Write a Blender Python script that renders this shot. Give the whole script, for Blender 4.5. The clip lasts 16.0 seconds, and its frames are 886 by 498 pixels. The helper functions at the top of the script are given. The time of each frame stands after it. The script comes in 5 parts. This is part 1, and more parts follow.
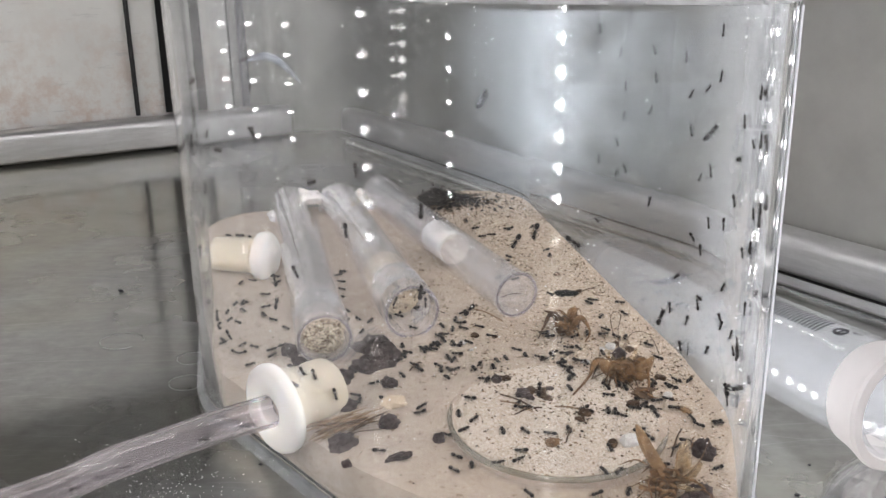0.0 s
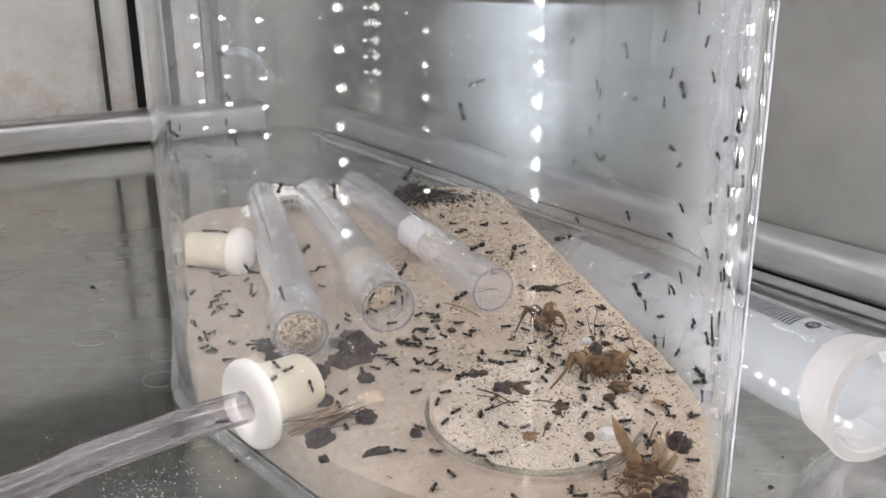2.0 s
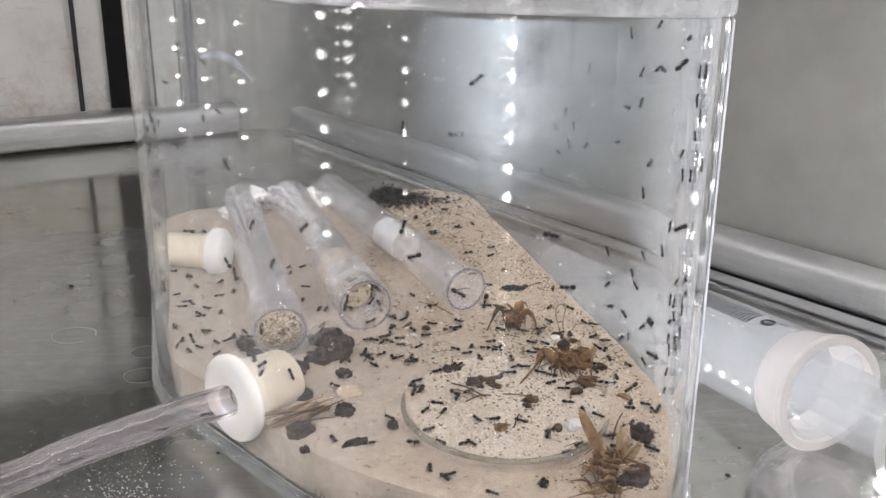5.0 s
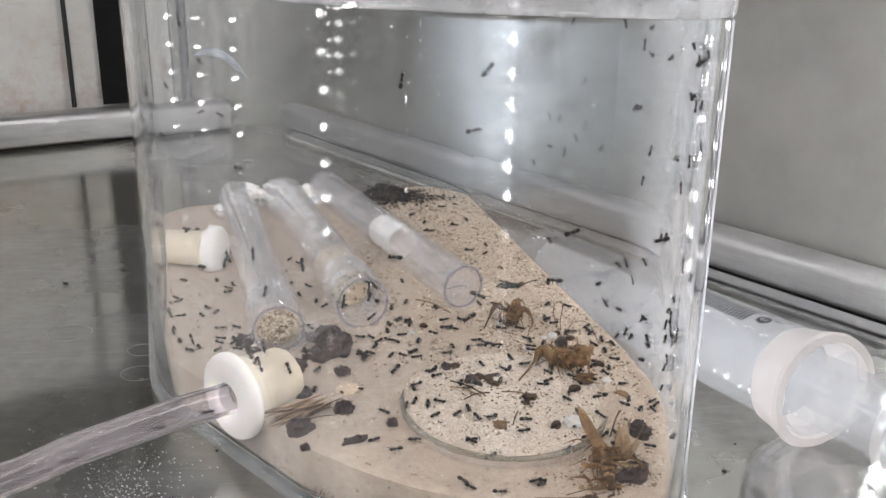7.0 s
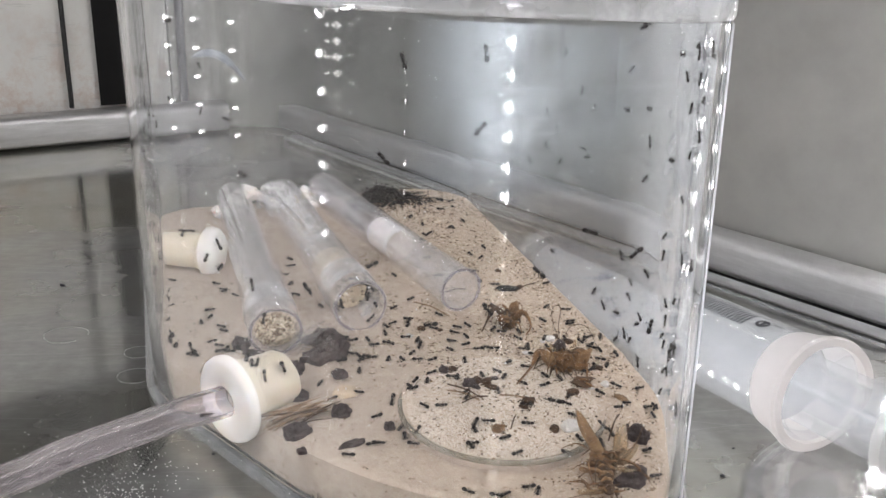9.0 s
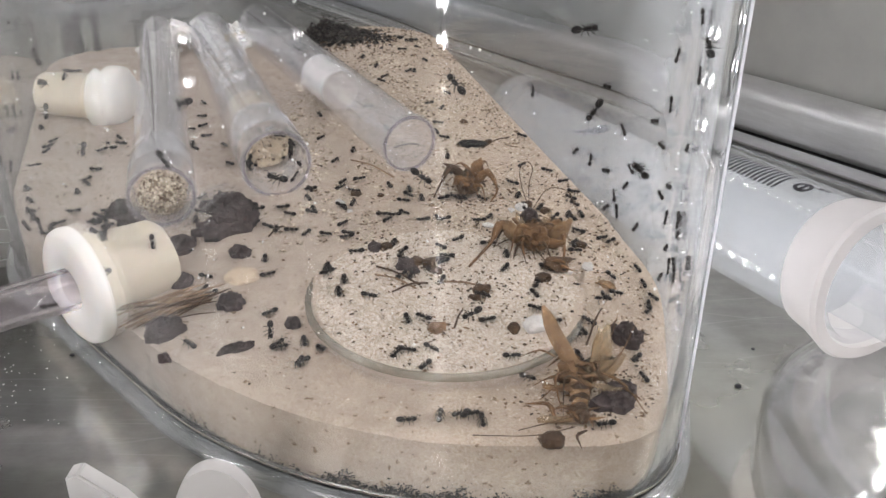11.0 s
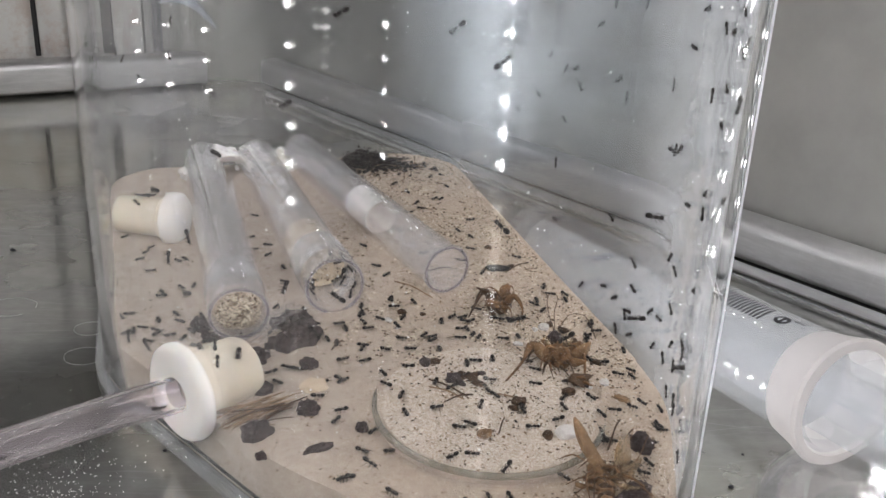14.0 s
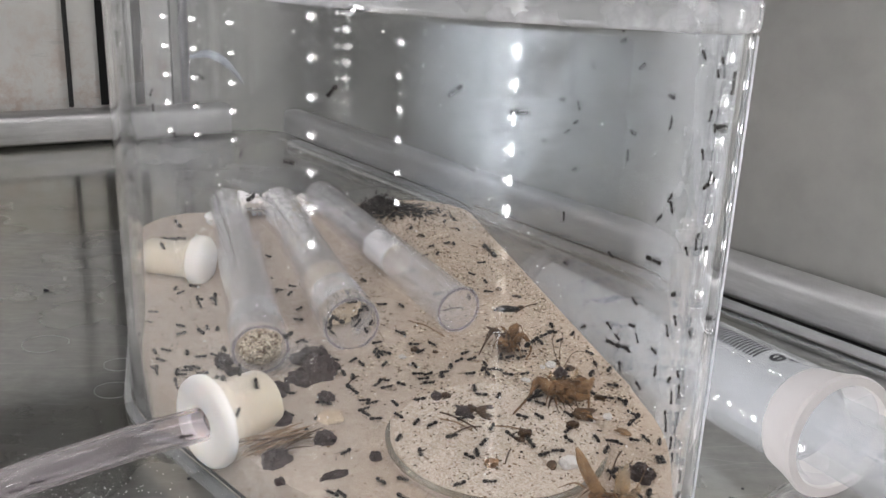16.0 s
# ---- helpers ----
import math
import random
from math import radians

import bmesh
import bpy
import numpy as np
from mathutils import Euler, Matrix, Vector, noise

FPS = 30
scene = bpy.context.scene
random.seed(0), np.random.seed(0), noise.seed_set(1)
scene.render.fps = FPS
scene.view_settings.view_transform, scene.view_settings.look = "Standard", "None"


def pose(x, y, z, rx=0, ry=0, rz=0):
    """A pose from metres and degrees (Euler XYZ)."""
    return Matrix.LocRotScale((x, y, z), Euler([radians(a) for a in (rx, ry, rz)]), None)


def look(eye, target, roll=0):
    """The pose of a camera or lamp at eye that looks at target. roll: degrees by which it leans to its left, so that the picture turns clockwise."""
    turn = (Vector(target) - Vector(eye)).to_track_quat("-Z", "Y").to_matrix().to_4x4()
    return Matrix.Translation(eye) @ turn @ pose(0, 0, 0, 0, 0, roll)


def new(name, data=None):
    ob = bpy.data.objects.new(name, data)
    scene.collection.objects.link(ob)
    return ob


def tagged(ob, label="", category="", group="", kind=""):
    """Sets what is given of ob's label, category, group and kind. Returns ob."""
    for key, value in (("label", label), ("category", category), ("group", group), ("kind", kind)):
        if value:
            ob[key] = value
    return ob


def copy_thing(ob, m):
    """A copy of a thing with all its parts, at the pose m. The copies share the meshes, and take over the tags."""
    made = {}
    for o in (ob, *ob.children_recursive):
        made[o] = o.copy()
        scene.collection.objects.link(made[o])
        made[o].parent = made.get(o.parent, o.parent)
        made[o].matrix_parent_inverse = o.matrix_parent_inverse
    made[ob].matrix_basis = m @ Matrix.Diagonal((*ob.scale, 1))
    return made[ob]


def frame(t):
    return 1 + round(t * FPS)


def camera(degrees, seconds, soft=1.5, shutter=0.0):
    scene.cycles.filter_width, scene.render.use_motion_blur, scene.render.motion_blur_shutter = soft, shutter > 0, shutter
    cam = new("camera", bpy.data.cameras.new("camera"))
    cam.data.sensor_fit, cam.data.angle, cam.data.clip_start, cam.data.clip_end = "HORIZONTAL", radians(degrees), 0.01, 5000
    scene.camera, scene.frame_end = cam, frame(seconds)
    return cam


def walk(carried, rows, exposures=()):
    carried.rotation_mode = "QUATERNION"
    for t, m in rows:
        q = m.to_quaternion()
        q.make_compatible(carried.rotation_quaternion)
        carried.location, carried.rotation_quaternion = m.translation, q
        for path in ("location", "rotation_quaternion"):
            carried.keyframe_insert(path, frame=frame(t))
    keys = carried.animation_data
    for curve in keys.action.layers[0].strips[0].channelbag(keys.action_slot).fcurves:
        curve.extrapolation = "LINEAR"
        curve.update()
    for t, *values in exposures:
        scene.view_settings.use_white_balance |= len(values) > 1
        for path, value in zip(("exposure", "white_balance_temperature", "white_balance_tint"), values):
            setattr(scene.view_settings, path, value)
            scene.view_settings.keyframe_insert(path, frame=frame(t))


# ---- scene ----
cam = camera(54.2, 16.0)
PATH = [
    (0, (0.024, 0.011, 0.141), (0.014, 1.9, -0.517), -0.2),
    (0.5, (0.025, 0.011, 0.138), (0.03, 1.9, -0.517), -0.2),
    (1, (0.024, 0.011, 0.139), (0.042, 1.9, -0.517), -0.1),
    (1.5, (0.023, 0.011, 0.139), (0.059, 1.9, -0.519), 0.2),
    (2, (0.023, 0.011, 0.14), (0.074, 1.897, -0.522), 0.4),
    (2.5, (0.023, 0.011, 0.138), (0.084, 1.9, -0.517), 0.6),
    (3, (0.022, 0.011, 0.139), (0.103, 1.897, -0.519), 0.8),
    (3.5, (0.021, 0.005, 0.143), (0.115, 1.893, -0.512), 1.1),
    (4, (0.021, 0.002, 0.144), (0.128, 1.889, -0.511), 1.2),
    (4.5, (0.021, 0.001, 0.143), (0.136, 1.887, -0.512), 1.3),
    (7, (0.018, 0.0, 0.144), (0.164, 1.881, -0.521), 1.6),
    (7.5, (0.019, 0.0, 0.145), (0.167, 1.88, -0.522), 1.7),
    (8, (0.018, 0.001, 0.143), (0.167, 1.883, -0.517), 1.8),
    (8.5, (0.018, 0.001, 0.144), (0.164, 1.883, -0.518), 1.7),
    (9, (0.018, 0.001, 0.144), (0.169, 1.883, -0.517), 1.8),
    (9.5, (0.019, 0.002, 0.143), (0.164, 1.884, -0.518), 1.7),
    (10, (0.034, 0.037, 0.128), (0.178, 1.869, -0.662), 1.9),
    (10.2, (0.041, 0.057, 0.116), (0.164, 1.843, -0.775), 1.3),
    (12.5, (0.039, 0.061, 0.115), (0.213, 1.812, -0.836), 3.5),
    (13, (0.039, 0.06, 0.116), (0.216, 1.807, -0.84), 3.6),
    (13.5, (0.033, 0.049, 0.127), (0.218, 1.808, -0.806), 3.9),
    (14, (0.021, 0.03, 0.139), (0.202, 1.877, -0.607), 3.6),
    (14.5, (0.019, 0.022, 0.143), (0.182, 1.906, -0.508), 3.2),
    (15, (0.019, 0.015, 0.143), (0.165, 1.906, -0.491), 3.1),
    (15.5, (0.02, 0.014, 0.143), (0.158, 1.903, -0.498), 3.2),
    (16, (0.022, 0.016, 0.142), (0.157, 1.905, -0.502), 3.3),
]
walk(cam, [(t, look(eye, target, roll)) for t, eye, target, roll in PATH],
     [(0, 0.0), (9.6, 0.0), (10.4, -0.02), (12.5, -0.1), (13.5, -0.14), (14.0, -0.26), (16.0, -0.22)])

# ---- world and large lights ----
world = bpy.data.worlds.new("world")
scene.world = world
world.use_nodes = True
world.node_tree.nodes["Background"].inputs[0].default_value = (0.9, 0.95, 1.0, 1)
world.node_tree.nodes["Background"].inputs[1].default_value = 0.05
scene.view_settings.exposure = 0.0
FILL_GLOW, LED_GLOW = 3.2, 97.0


# ---- materials ----
def nodes_of(name):
    m = bpy.data.materials.new(name)
    m.use_nodes = True
    t = m.node_tree
    return m, t, t.nodes["Principled BSDF"]


def ramp(t, fac, stops):
    r = t.nodes.new("ShaderNodeValToRGB")
    e = r.color_ramp.elements
    while len(e) < len(stops):
        e.new(0.5)
    for el, (p, c) in zip(e, stops):
        el.position, el.color = p, (*c, 1)
    t.links.new(fac, r.inputs[0])
    return r.outputs[0]


def coords(t, scale=(1, 1, 1), kind="Object"):
    c = t.nodes.new("ShaderNodeTexCoord")
    m = t.nodes.new("ShaderNodeMapping")
    m.inputs["Scale"].default_value = scale
    t.links.new(c.outputs[kind], m.inputs[0])
    return m.outputs[0]


def noisy(t, vec, scale, detail=4.0, rough=0.6):
    n = t.nodes.new("ShaderNodeTexNoise")
    n.inputs["Scale"].default_value, n.inputs["Detail"].default_value, n.inputs["Roughness"].default_value = scale, detail, rough
    t.links.new(vec, n.inputs["Vector"])
    return n.outputs["Fac"]


def bump(t, b, height, strength, dist):
    n = t.nodes.new("ShaderNodeBump")
    n.inputs["Strength"].default_value, n.inputs["Distance"].default_value = strength, dist
    t.links.new(height, n.inputs["Height"])
    t.links.new(n.outputs[0], b.inputs["Normal"])


def mixc(t, fac, a, b):
    m = t.nodes.new("ShaderNodeMix")
    m.data_type = "RGBA"
    for s, v in ((m.inputs[0], fac), (m.inputs[6], a), (m.inputs[7], b)):
        if isinstance(v, (int, float)):
            s.default_value = v
        elif isinstance(v, tuple):
            s.default_value = (*v, 1)
        else:
            t.links.new(v, s)
    return m.outputs[2]


def plain(name, lo, hi, scale=400.0, rough=0.5, metal=0.0, bumpy=0.3, dist=0.0003, sss=0.0, island=False):
    """Two tones mixed by noise at two scales, with fine relief."""
    m, t, b = nodes_of(name)
    v = coords(t)
    f = noisy(t, v, scale, 5)
    g = noisy(t, v, scale * 0.13, 3)
    mx = t.nodes.new("ShaderNodeMath")
    mx.operation = "MULTIPLY_ADD"
    t.links.new(f, mx.inputs[0])
    mx.inputs[1].default_value = 0.6
    half = t.nodes.new("ShaderNodeMath")
    half.operation = "MULTIPLY"
    half.inputs[1].default_value = 0.4
    t.links.new(g, half.inputs[0])
    t.links.new(half.outputs[0], mx.inputs[2])
    fac = mx.outputs[0]
    if island:
        geo = t.nodes.new("ShaderNodeNewGeometry")
        fac = geo.outputs["Random Per Island"]
        c = ramp(t, fac, [(0.0, lo), (1.0, hi)])
    else:
        c = ramp(t, fac, [(0.3, lo), (0.7, hi)])
    t.links.new(c, b.inputs["Base Color"])
    b.inputs["Roughness"].default_value, b.inputs["Metallic"].default_value = rough, metal
    if sss:
        b.inputs["Subsurface Weight"].default_value = sss
        b.inputs["Subsurface Radius"].default_value = (0.004, 0.003, 0.002)
        b.inputs["Subsurface Scale"].default_value = 0.5
    if bumpy:
        bump(t, b, f, bumpy, dist)
    return m


def glass(name, tint=(0.985, 0.99, 0.99), ior=1.45, rough=0.0, haze=0.0, haze_colour=(0.8, 0.8, 0.8), scuff=0.0):
    """Clear plastic; haze mixes in a thin milky film that varies over the surface."""
    m, t, b = nodes_of(name)
    out = t.nodes["Material Output"]
    g = t.nodes.new("ShaderNodeBsdfGlass")
    g.inputs["Color"].default_value, g.inputs["IOR"].default_value, g.inputs["Roughness"].default_value = (*tint, 1), ior, rough
    shader = g.outputs[0]
    if scuff:
        gl = t.nodes.new("ShaderNodeBsdfGlossy")
        gl.inputs["Roughness"].default_value = 0.3
        gl.inputs["Color"].default_value = (0.95, 0.97, 1.0, 1)
        ms = t.nodes.new("ShaderNodeMixShader")
        ms.inputs[0].default_value = scuff
        t.links.new(shader, ms.inputs[1])
        t.links.new(gl.outputs[0], ms.inputs[2])
        shader = ms.outputs[0]
    if haze:
        v = coords(t)
        f = noisy(t, v, 60, 5)
        r = ramp(t, f, [(0.35, (haze * 0.3,) * 3), (0.75, (haze * 1.6,) * 3)])
        d = t.nodes.new("ShaderNodeBsdfTranslucent")
        d.inputs[0].default_value = (*haze_colour, 1)
        d2 = t.nodes.new("ShaderNodeBsdfDiffuse")
        d2.inputs[0].default_value = (*haze_colour, 1)
        mm = t.nodes.new("ShaderNodeMixShader")
        t.links.new(d.outputs[0], mm.inputs[1])
        t.links.new(d2.outputs[0], mm.inputs[2])
        mix = t.nodes.new("ShaderNodeMixShader")
        t.links.new(r, mix.inputs[0])
        t.links.new(shader, mix.inputs[1])
        t.links.new(mm.outputs[0], mix.inputs[2])
        shader = mix.outputs[0]
    t.links.new(shader, out.inputs[0])
    return m


def thin(name, tint=(0.97, 0.97, 0.98), haze=0.06, haze_colour=(0.8, 0.8, 0.82), gloss=1.0, rough=0.02, fade=None, patchy=(0.3, 1.8)):
    """Thin clear plastic: see-through, a mirror gloss that grows at grazing angles, and a patchy milky film, which may thin out along an axis."""
    m, t, b = nodes_of(name)
    out = t.nodes["Material Output"]
    tr = t.nodes.new("ShaderNodeBsdfTransparent")
    tr.inputs[0].default_value = (*tint, 1)
    d = t.nodes.new("ShaderNodeBsdfDiffuse")
    d.inputs[0].default_value = (*haze_colour, 1)
    v = coords(t)
    r = ramp(t, noisy(t, v, 140, 5), [(0.35, (haze * patchy[0],) * 3), (0.75, (haze * patchy[1],) * 3)])
    if fade:
        sep, rng_, mul = t.nodes.new("ShaderNodeSeparateXYZ"), t.nodes.new("ShaderNodeMapRange"), t.nodes.new("ShaderNodeMath")
        t.links.new(v, sep.inputs[0])
        t.links.new(sep.outputs[fade[0]], rng_.inputs[0])
        rng_.inputs[1].default_value, rng_.inputs[2].default_value, rng_.inputs[3].default_value = fade[1], fade[2], fade[3]
        mul.operation = "MULTIPLY"
        t.links.new(rng_.outputs[0], mul.inputs[0])
        t.links.new(r, mul.inputs[1])
        r = mul.outputs[0]
    mix = t.nodes.new("ShaderNodeMixShader")
    t.links.new(r, mix.inputs[0])
    t.links.new(tr.outputs[0], mix.inputs[1])
    t.links.new(d.outputs[0], mix.inputs[2])
    g = t.nodes.new("ShaderNodeBsdfGlossy")
    g.inputs["Color"].default_value, g.inputs["Roughness"].default_value = (gloss, gloss, gloss, 1), rough
    lw = t.nodes.new("ShaderNodeLayerWeight")
    lw.inputs[0].default_value = 0.5
    pw = t.nodes.new("ShaderNodeMath")
    pw.operation, pw.inputs[1].default_value = "POWER", 4.0
    t.links.new(lw.outputs["Facing"], pw.inputs[0])
    f = t.nodes.new("ShaderNodeMath")
    f.operation, f.inputs[1].default_value, f.inputs[2].default_value = "MULTIPLY_ADD", 0.75, 0.07
    t.links.new(pw.outputs[0], f.inputs[0])
    if not gloss:
        t.links.new(mix.outputs[0], out.inputs[0])
        return m
    m2 = t.nodes.new("ShaderNodeMixShader")
    t.links.new(f.outputs[0], m2.inputs[0])
    t.links.new(mix.outputs[0], m2.inputs[1])
    t.links.new(g.outputs[0], m2.inputs[2])
    t.links.new(m2.outputs[0], out.inputs[0])
    return m


def halo_skin(name, weight, rough):
    """An added see-through skin whose rough bluish gloss spreads highlights into a patchy halo."""
    m, t, b = nodes_of(name)
    tr, g, mix = t.nodes.new("ShaderNodeBsdfTransparent"), t.nodes.new("ShaderNodeBsdfGlossy"), t.nodes.new("ShaderNodeMixShader")
    g.inputs["Color"].default_value, g.inputs["Roughness"].default_value = (0.8, 0.9, 1.0, 1), rough
    v = coords(t)
    fac = ramp(t, noisy(t, v, 70, 6, 0.7), [(0.36, (weight * 0.2,) * 3), (0.66, (weight * 1.6,) * 3)])
    sep = t.nodes.new("ShaderNodeSeparateXYZ")
    t.links.new(v, sep.inputs[0])
    # the skin thins out sideways and downwards, which keeps the halo local
    for axis, none, all_ in ((0, 0.024, 0.04), (0, 0.08, 0.066), (2, 0.088, 0.108)):
        span, mul = t.nodes.new("ShaderNodeMapRange"), t.nodes.new("ShaderNodeMath")
        t.links.new(sep.outputs[axis], span.inputs[0])
        span.inputs[1].default_value, span.inputs[2].default_value, mul.operation = none, all_, "MULTIPLY"
        t.links.new(span.outputs[0], mul.inputs[0])
        t.links.new(fac, mul.inputs[1])
        fac = mul.outputs[0]
    t.links.new(fac, mix.inputs[0])
    t.links.new(tr.outputs[0], mix.inputs[1])
    t.links.new(g.outputs[0], mix.inputs[2])
    t.links.new(mix.outputs[0], t.nodes["Material Output"].inputs[0])
    return m


def milky(name, colour=(0.86, 0.87, 0.88), clear=0.35, rough=0.3, gloss=0.04):
    """Translucent polypropylene: diffuse and translucent white under a soft gloss, part of it see-through."""
    m, t, b = nodes_of(name)
    out = t.nodes["Material Output"]
    v = coords(t)
    f = noisy(t, v, 90, 4)
    c = ramp(t, f, [(0.3, tuple(x * 0.93 for x in colour)), (0.7, colour)])
    tl = t.nodes.new("ShaderNodeBsdfTranslucent")
    t.links.new(c, tl.inputs[0])
    t.links.new(c, b.inputs["Base Color"])
    b.inputs["Roughness"].default_value = rough
    mx = t.nodes.new("ShaderNodeMixShader")
    mx.inputs[0].default_value = 0.45
    t.links.new(b.outputs[0], mx.inputs[1])
    t.links.new(tl.outputs[0], mx.inputs[2])
    tr = t.nodes.new("ShaderNodeBsdfTransparent")
    tr.inputs[0].default_value = (0.95, 0.96, 0.97, 1)
    m2 = t.nodes.new("ShaderNodeMixShader")
    m2.inputs[0].default_value = clear
    t.links.new(mx.outputs[0], m2.inputs[1])
    t.links.new(tr.outputs[0], m2.inputs[2])
    gl = t.nodes.new("ShaderNodeBsdfGlossy")
    gl.inputs["Roughness"].default_value = 0.025
    m3 = t.nodes.new("ShaderNodeMixShader")
    m3.inputs[0].default_value = gloss
    t.links.new(m2.outputs[0], m3.inputs[1])
    t.links.new(gl.outputs[0], m3.inputs[2])
    t.links.new(m3.outputs[0], out.inputs[0])
    return m


def glowing(name, colour, strength):
    m, t, b = nodes_of(name)
    b.inputs["Emission Color"].default_value, b.inputs["Emission Strength"].default_value = (*colour, 1), strength
    b.inputs["Base Color"].default_value = (0.8, 0.8, 0.8, 1)
    return m


def brushed(name, lo, hi, rough, stretch, scale=1.0, scratch=0.15, dull=0.0, warm=0.0, lines=0.3):
    """Stainless steel with a directional grain, cloudy stains and fine scratches."""
    m, t, b = nodes_of(name)
    v = coords(t, stretch)
    f = noisy(t, v, 40 * scale, 6, 0.7)
    w = coords(t)
    st = noisy(t, w, 9 * scale, 5)
    c = mixc(t, st, ramp(t, f, [(0.3, lo), (0.7, hi)]), ramp(t, f, [(0.3, tuple(x * 0.86 for x in lo)), (0.7, hi)]))
    t.links.new(c, b.inputs["Base Color"])
    for turn, sc in ((12, 1.0), (68, 1.3), (131, 0.8)):
        mp = t.nodes.new("ShaderNodeMapping")
        mp.inputs["Rotation"].default_value, mp.inputs["Scale"].default_value = (0, 0, radians(turn)), (14 * sc, 900 * sc, 1)
        bend, add = t.nodes.new("ShaderNodeTexNoise"), t.nodes.new("ShaderNodeVectorMath")
        bend.inputs["Scale"].default_value, bend.inputs["Detail"].default_value = 7.0 * sc, 1.0
        t.links.new(w, bend.inputs["Vector"])
        add.operation, add.inputs[2].default_value = "MULTIPLY_ADD", (0, 0, 0)
        t.links.new(bend.outputs["Color"], add.inputs[0])
        add.inputs[1].default_value = (0.05, 0.05, 0)
        t.links.new(w, add.inputs[2])
        t.links.new(add.outputs[0], mp.inputs[0])
        line = ramp(t, noisy(t, mp.outputs[0], 1.0, 2), [(0.64 - 0.1 * (lines - 0.3), (0, 0, 0)), (0.72, (lines,) * 3)])
        c = mixc(t, line, c, (0.78, 0.79, 0.8))
        t.links.new(c, b.inputs["Base Color"])
    # yellowish blotches paint a warm reflection into the steel's colour
    if warm:
        c = mixc(t, ramp(t, noisy(t, w, 5.5, 3), [(0.44, (0, 0, 0)), (0.58, (warm,) * 3)]), c, (0.52, 0.48, 0.33))
        t.links.new(c, b.inputs["Base Color"])
    b.inputs["Metallic"].default_value = 1.0
    rr = ramp(t, st, [(0.3, (rough * 0.7,) * 3), (0.75, (rough * 1.4,) * 3)])
    t.links.new(rr, b.inputs["Roughness"])
    bump(t, b, f, scratch, 0.0004)
    if dull:
        d = t.nodes.new("ShaderNodeBsdfGlossy")
        d.inputs["Roughness"].default_value = 0.62
        t.links.new(c, d.inputs["Color"])
        mx = t.nodes.new("ShaderNodeMixShader")
        t.links.new(ramp(t, st, [(0.3, (dull * 0.6,) * 3), (0.7, (dull * 1.4,) * 3)]), mx.inputs[0])
        t.links.new(b.outputs[0], mx.inputs[1])
        t.links.new(d.outputs[0], mx.inputs[2])
        t.links.new(mx.outputs[0], t.nodes["Material Output"].inputs[0])
    return m


def sandy(name, plaster):
    """Pale cast plaster with drifts of fine sand; plaster: how much of it stays bare on the tubes' side."""
    m, t, b = nodes_of(name)
    v = coords(t)
    drift = noisy(t, v, 26, 5)
    fine = noisy(t, v, 2100, 3, 0.8)
    mid = noisy(t, v, 800, 4, 0.7)
    cloud = noisy(t, v, 60, 4)
    smooth_c = mixc(t, cloud, ramp(t, mid, [(0.34, (0.375, 0.307, 0.253)), (0.46, (0.497, 0.425, 0.366)), (0.68, (0.591, 0.523, 0.462))]), ramp(t, mid, [(0.32, (0.450, 0.382, 0.329)), (0.45, (0.549, 0.482, 0.428)), (0.7, (0.647, 0.590, 0.538))]))
    grain_c = ramp(t, fine, [(0.3, (0.366, 0.284, 0.211)), (0.42, (0.472, 0.385, 0.31)), (0.56, (0.524, 0.436, 0.358)), (0.74, (0.646, 0.569, 0.497))]) if plaster < 0.5 else ramp(t, fine, [(0.26, (0.227, 0.159, 0.106)), (0.38, (0.401, 0.314, 0.236)), (0.54, (0.524, 0.436, 0.355)), (0.74, (0.698, 0.619, 0.545))])
    sep = t.nodes.new("ShaderNodeSeparateXYZ")
    t.links.new(v, sep.inputs[0])
    side = t.nodes.new("ShaderNodeMath")
    side.operation, side.inputs[1].default_value, side.inputs[2].default_value = "MULTIPLY_ADD", 9.0 * plaster, 0.05 + 0.45 * (1 - plaster)
    t.links.new(sep.outputs[0], side.inputs[0])
    both = t.nodes.new("ShaderNodeMath")
    both.operation = "ADD"
    t.links.new(side.outputs[0], both.inputs[0])
    t.links.new(drift, both.inputs[1])
    k = ramp(t, both.outputs[0], [(0.5, (0.12, 0.12, 0.12)), (1.0, (0.95, 0.95, 0.95))])
    c = mixc(t, k, smooth_c, grain_c)
    # damp and dry patches, then brown dust
    c = mixc(t, ramp(t, noisy(t, v, 210, 4, 0.7), [(0.42, (0.4, 0.4, 0.4)), (0.58, (0, 0, 0))]), c, (0.4, 0.325, 0.265))
    dust = ramp(t, noisy(t, v, 150, 5, 0.75), [(0.5, (0, 0, 0)), (0.72, (0.45, 0.45, 0.45))])
    dk = t.nodes.new("ShaderNodeMath")
    dk.operation = "MULTIPLY"
    t.links.new(dust, dk.inputs[0])
    t.links.new(k, dk.inputs[1])
    c = mixc(t, dk.outputs[0], c, (0.3, 0.22, 0.15))
    speck = ramp(t, noisy(t, v, 620, 2, 0.5), [(0.66, (0, 0, 0)), (0.7, (0.85, 0.85, 0.85))])
    c = mixc(t, speck, c, (0.2, 0.14, 0.09))
    t.links.new(c, b.inputs["Base Color"])
    b.inputs["Roughness"].default_value = 0.85
    add = t.nodes.new("ShaderNodeMath")
    add.operation = "ADD"
    t.links.new(fine, add.inputs[0])
    t.links.new(mid, add.inputs[1])
    bump(t, b, add.outputs[0], 0.5 + 0.3 * plaster, 0.0008)
    return m


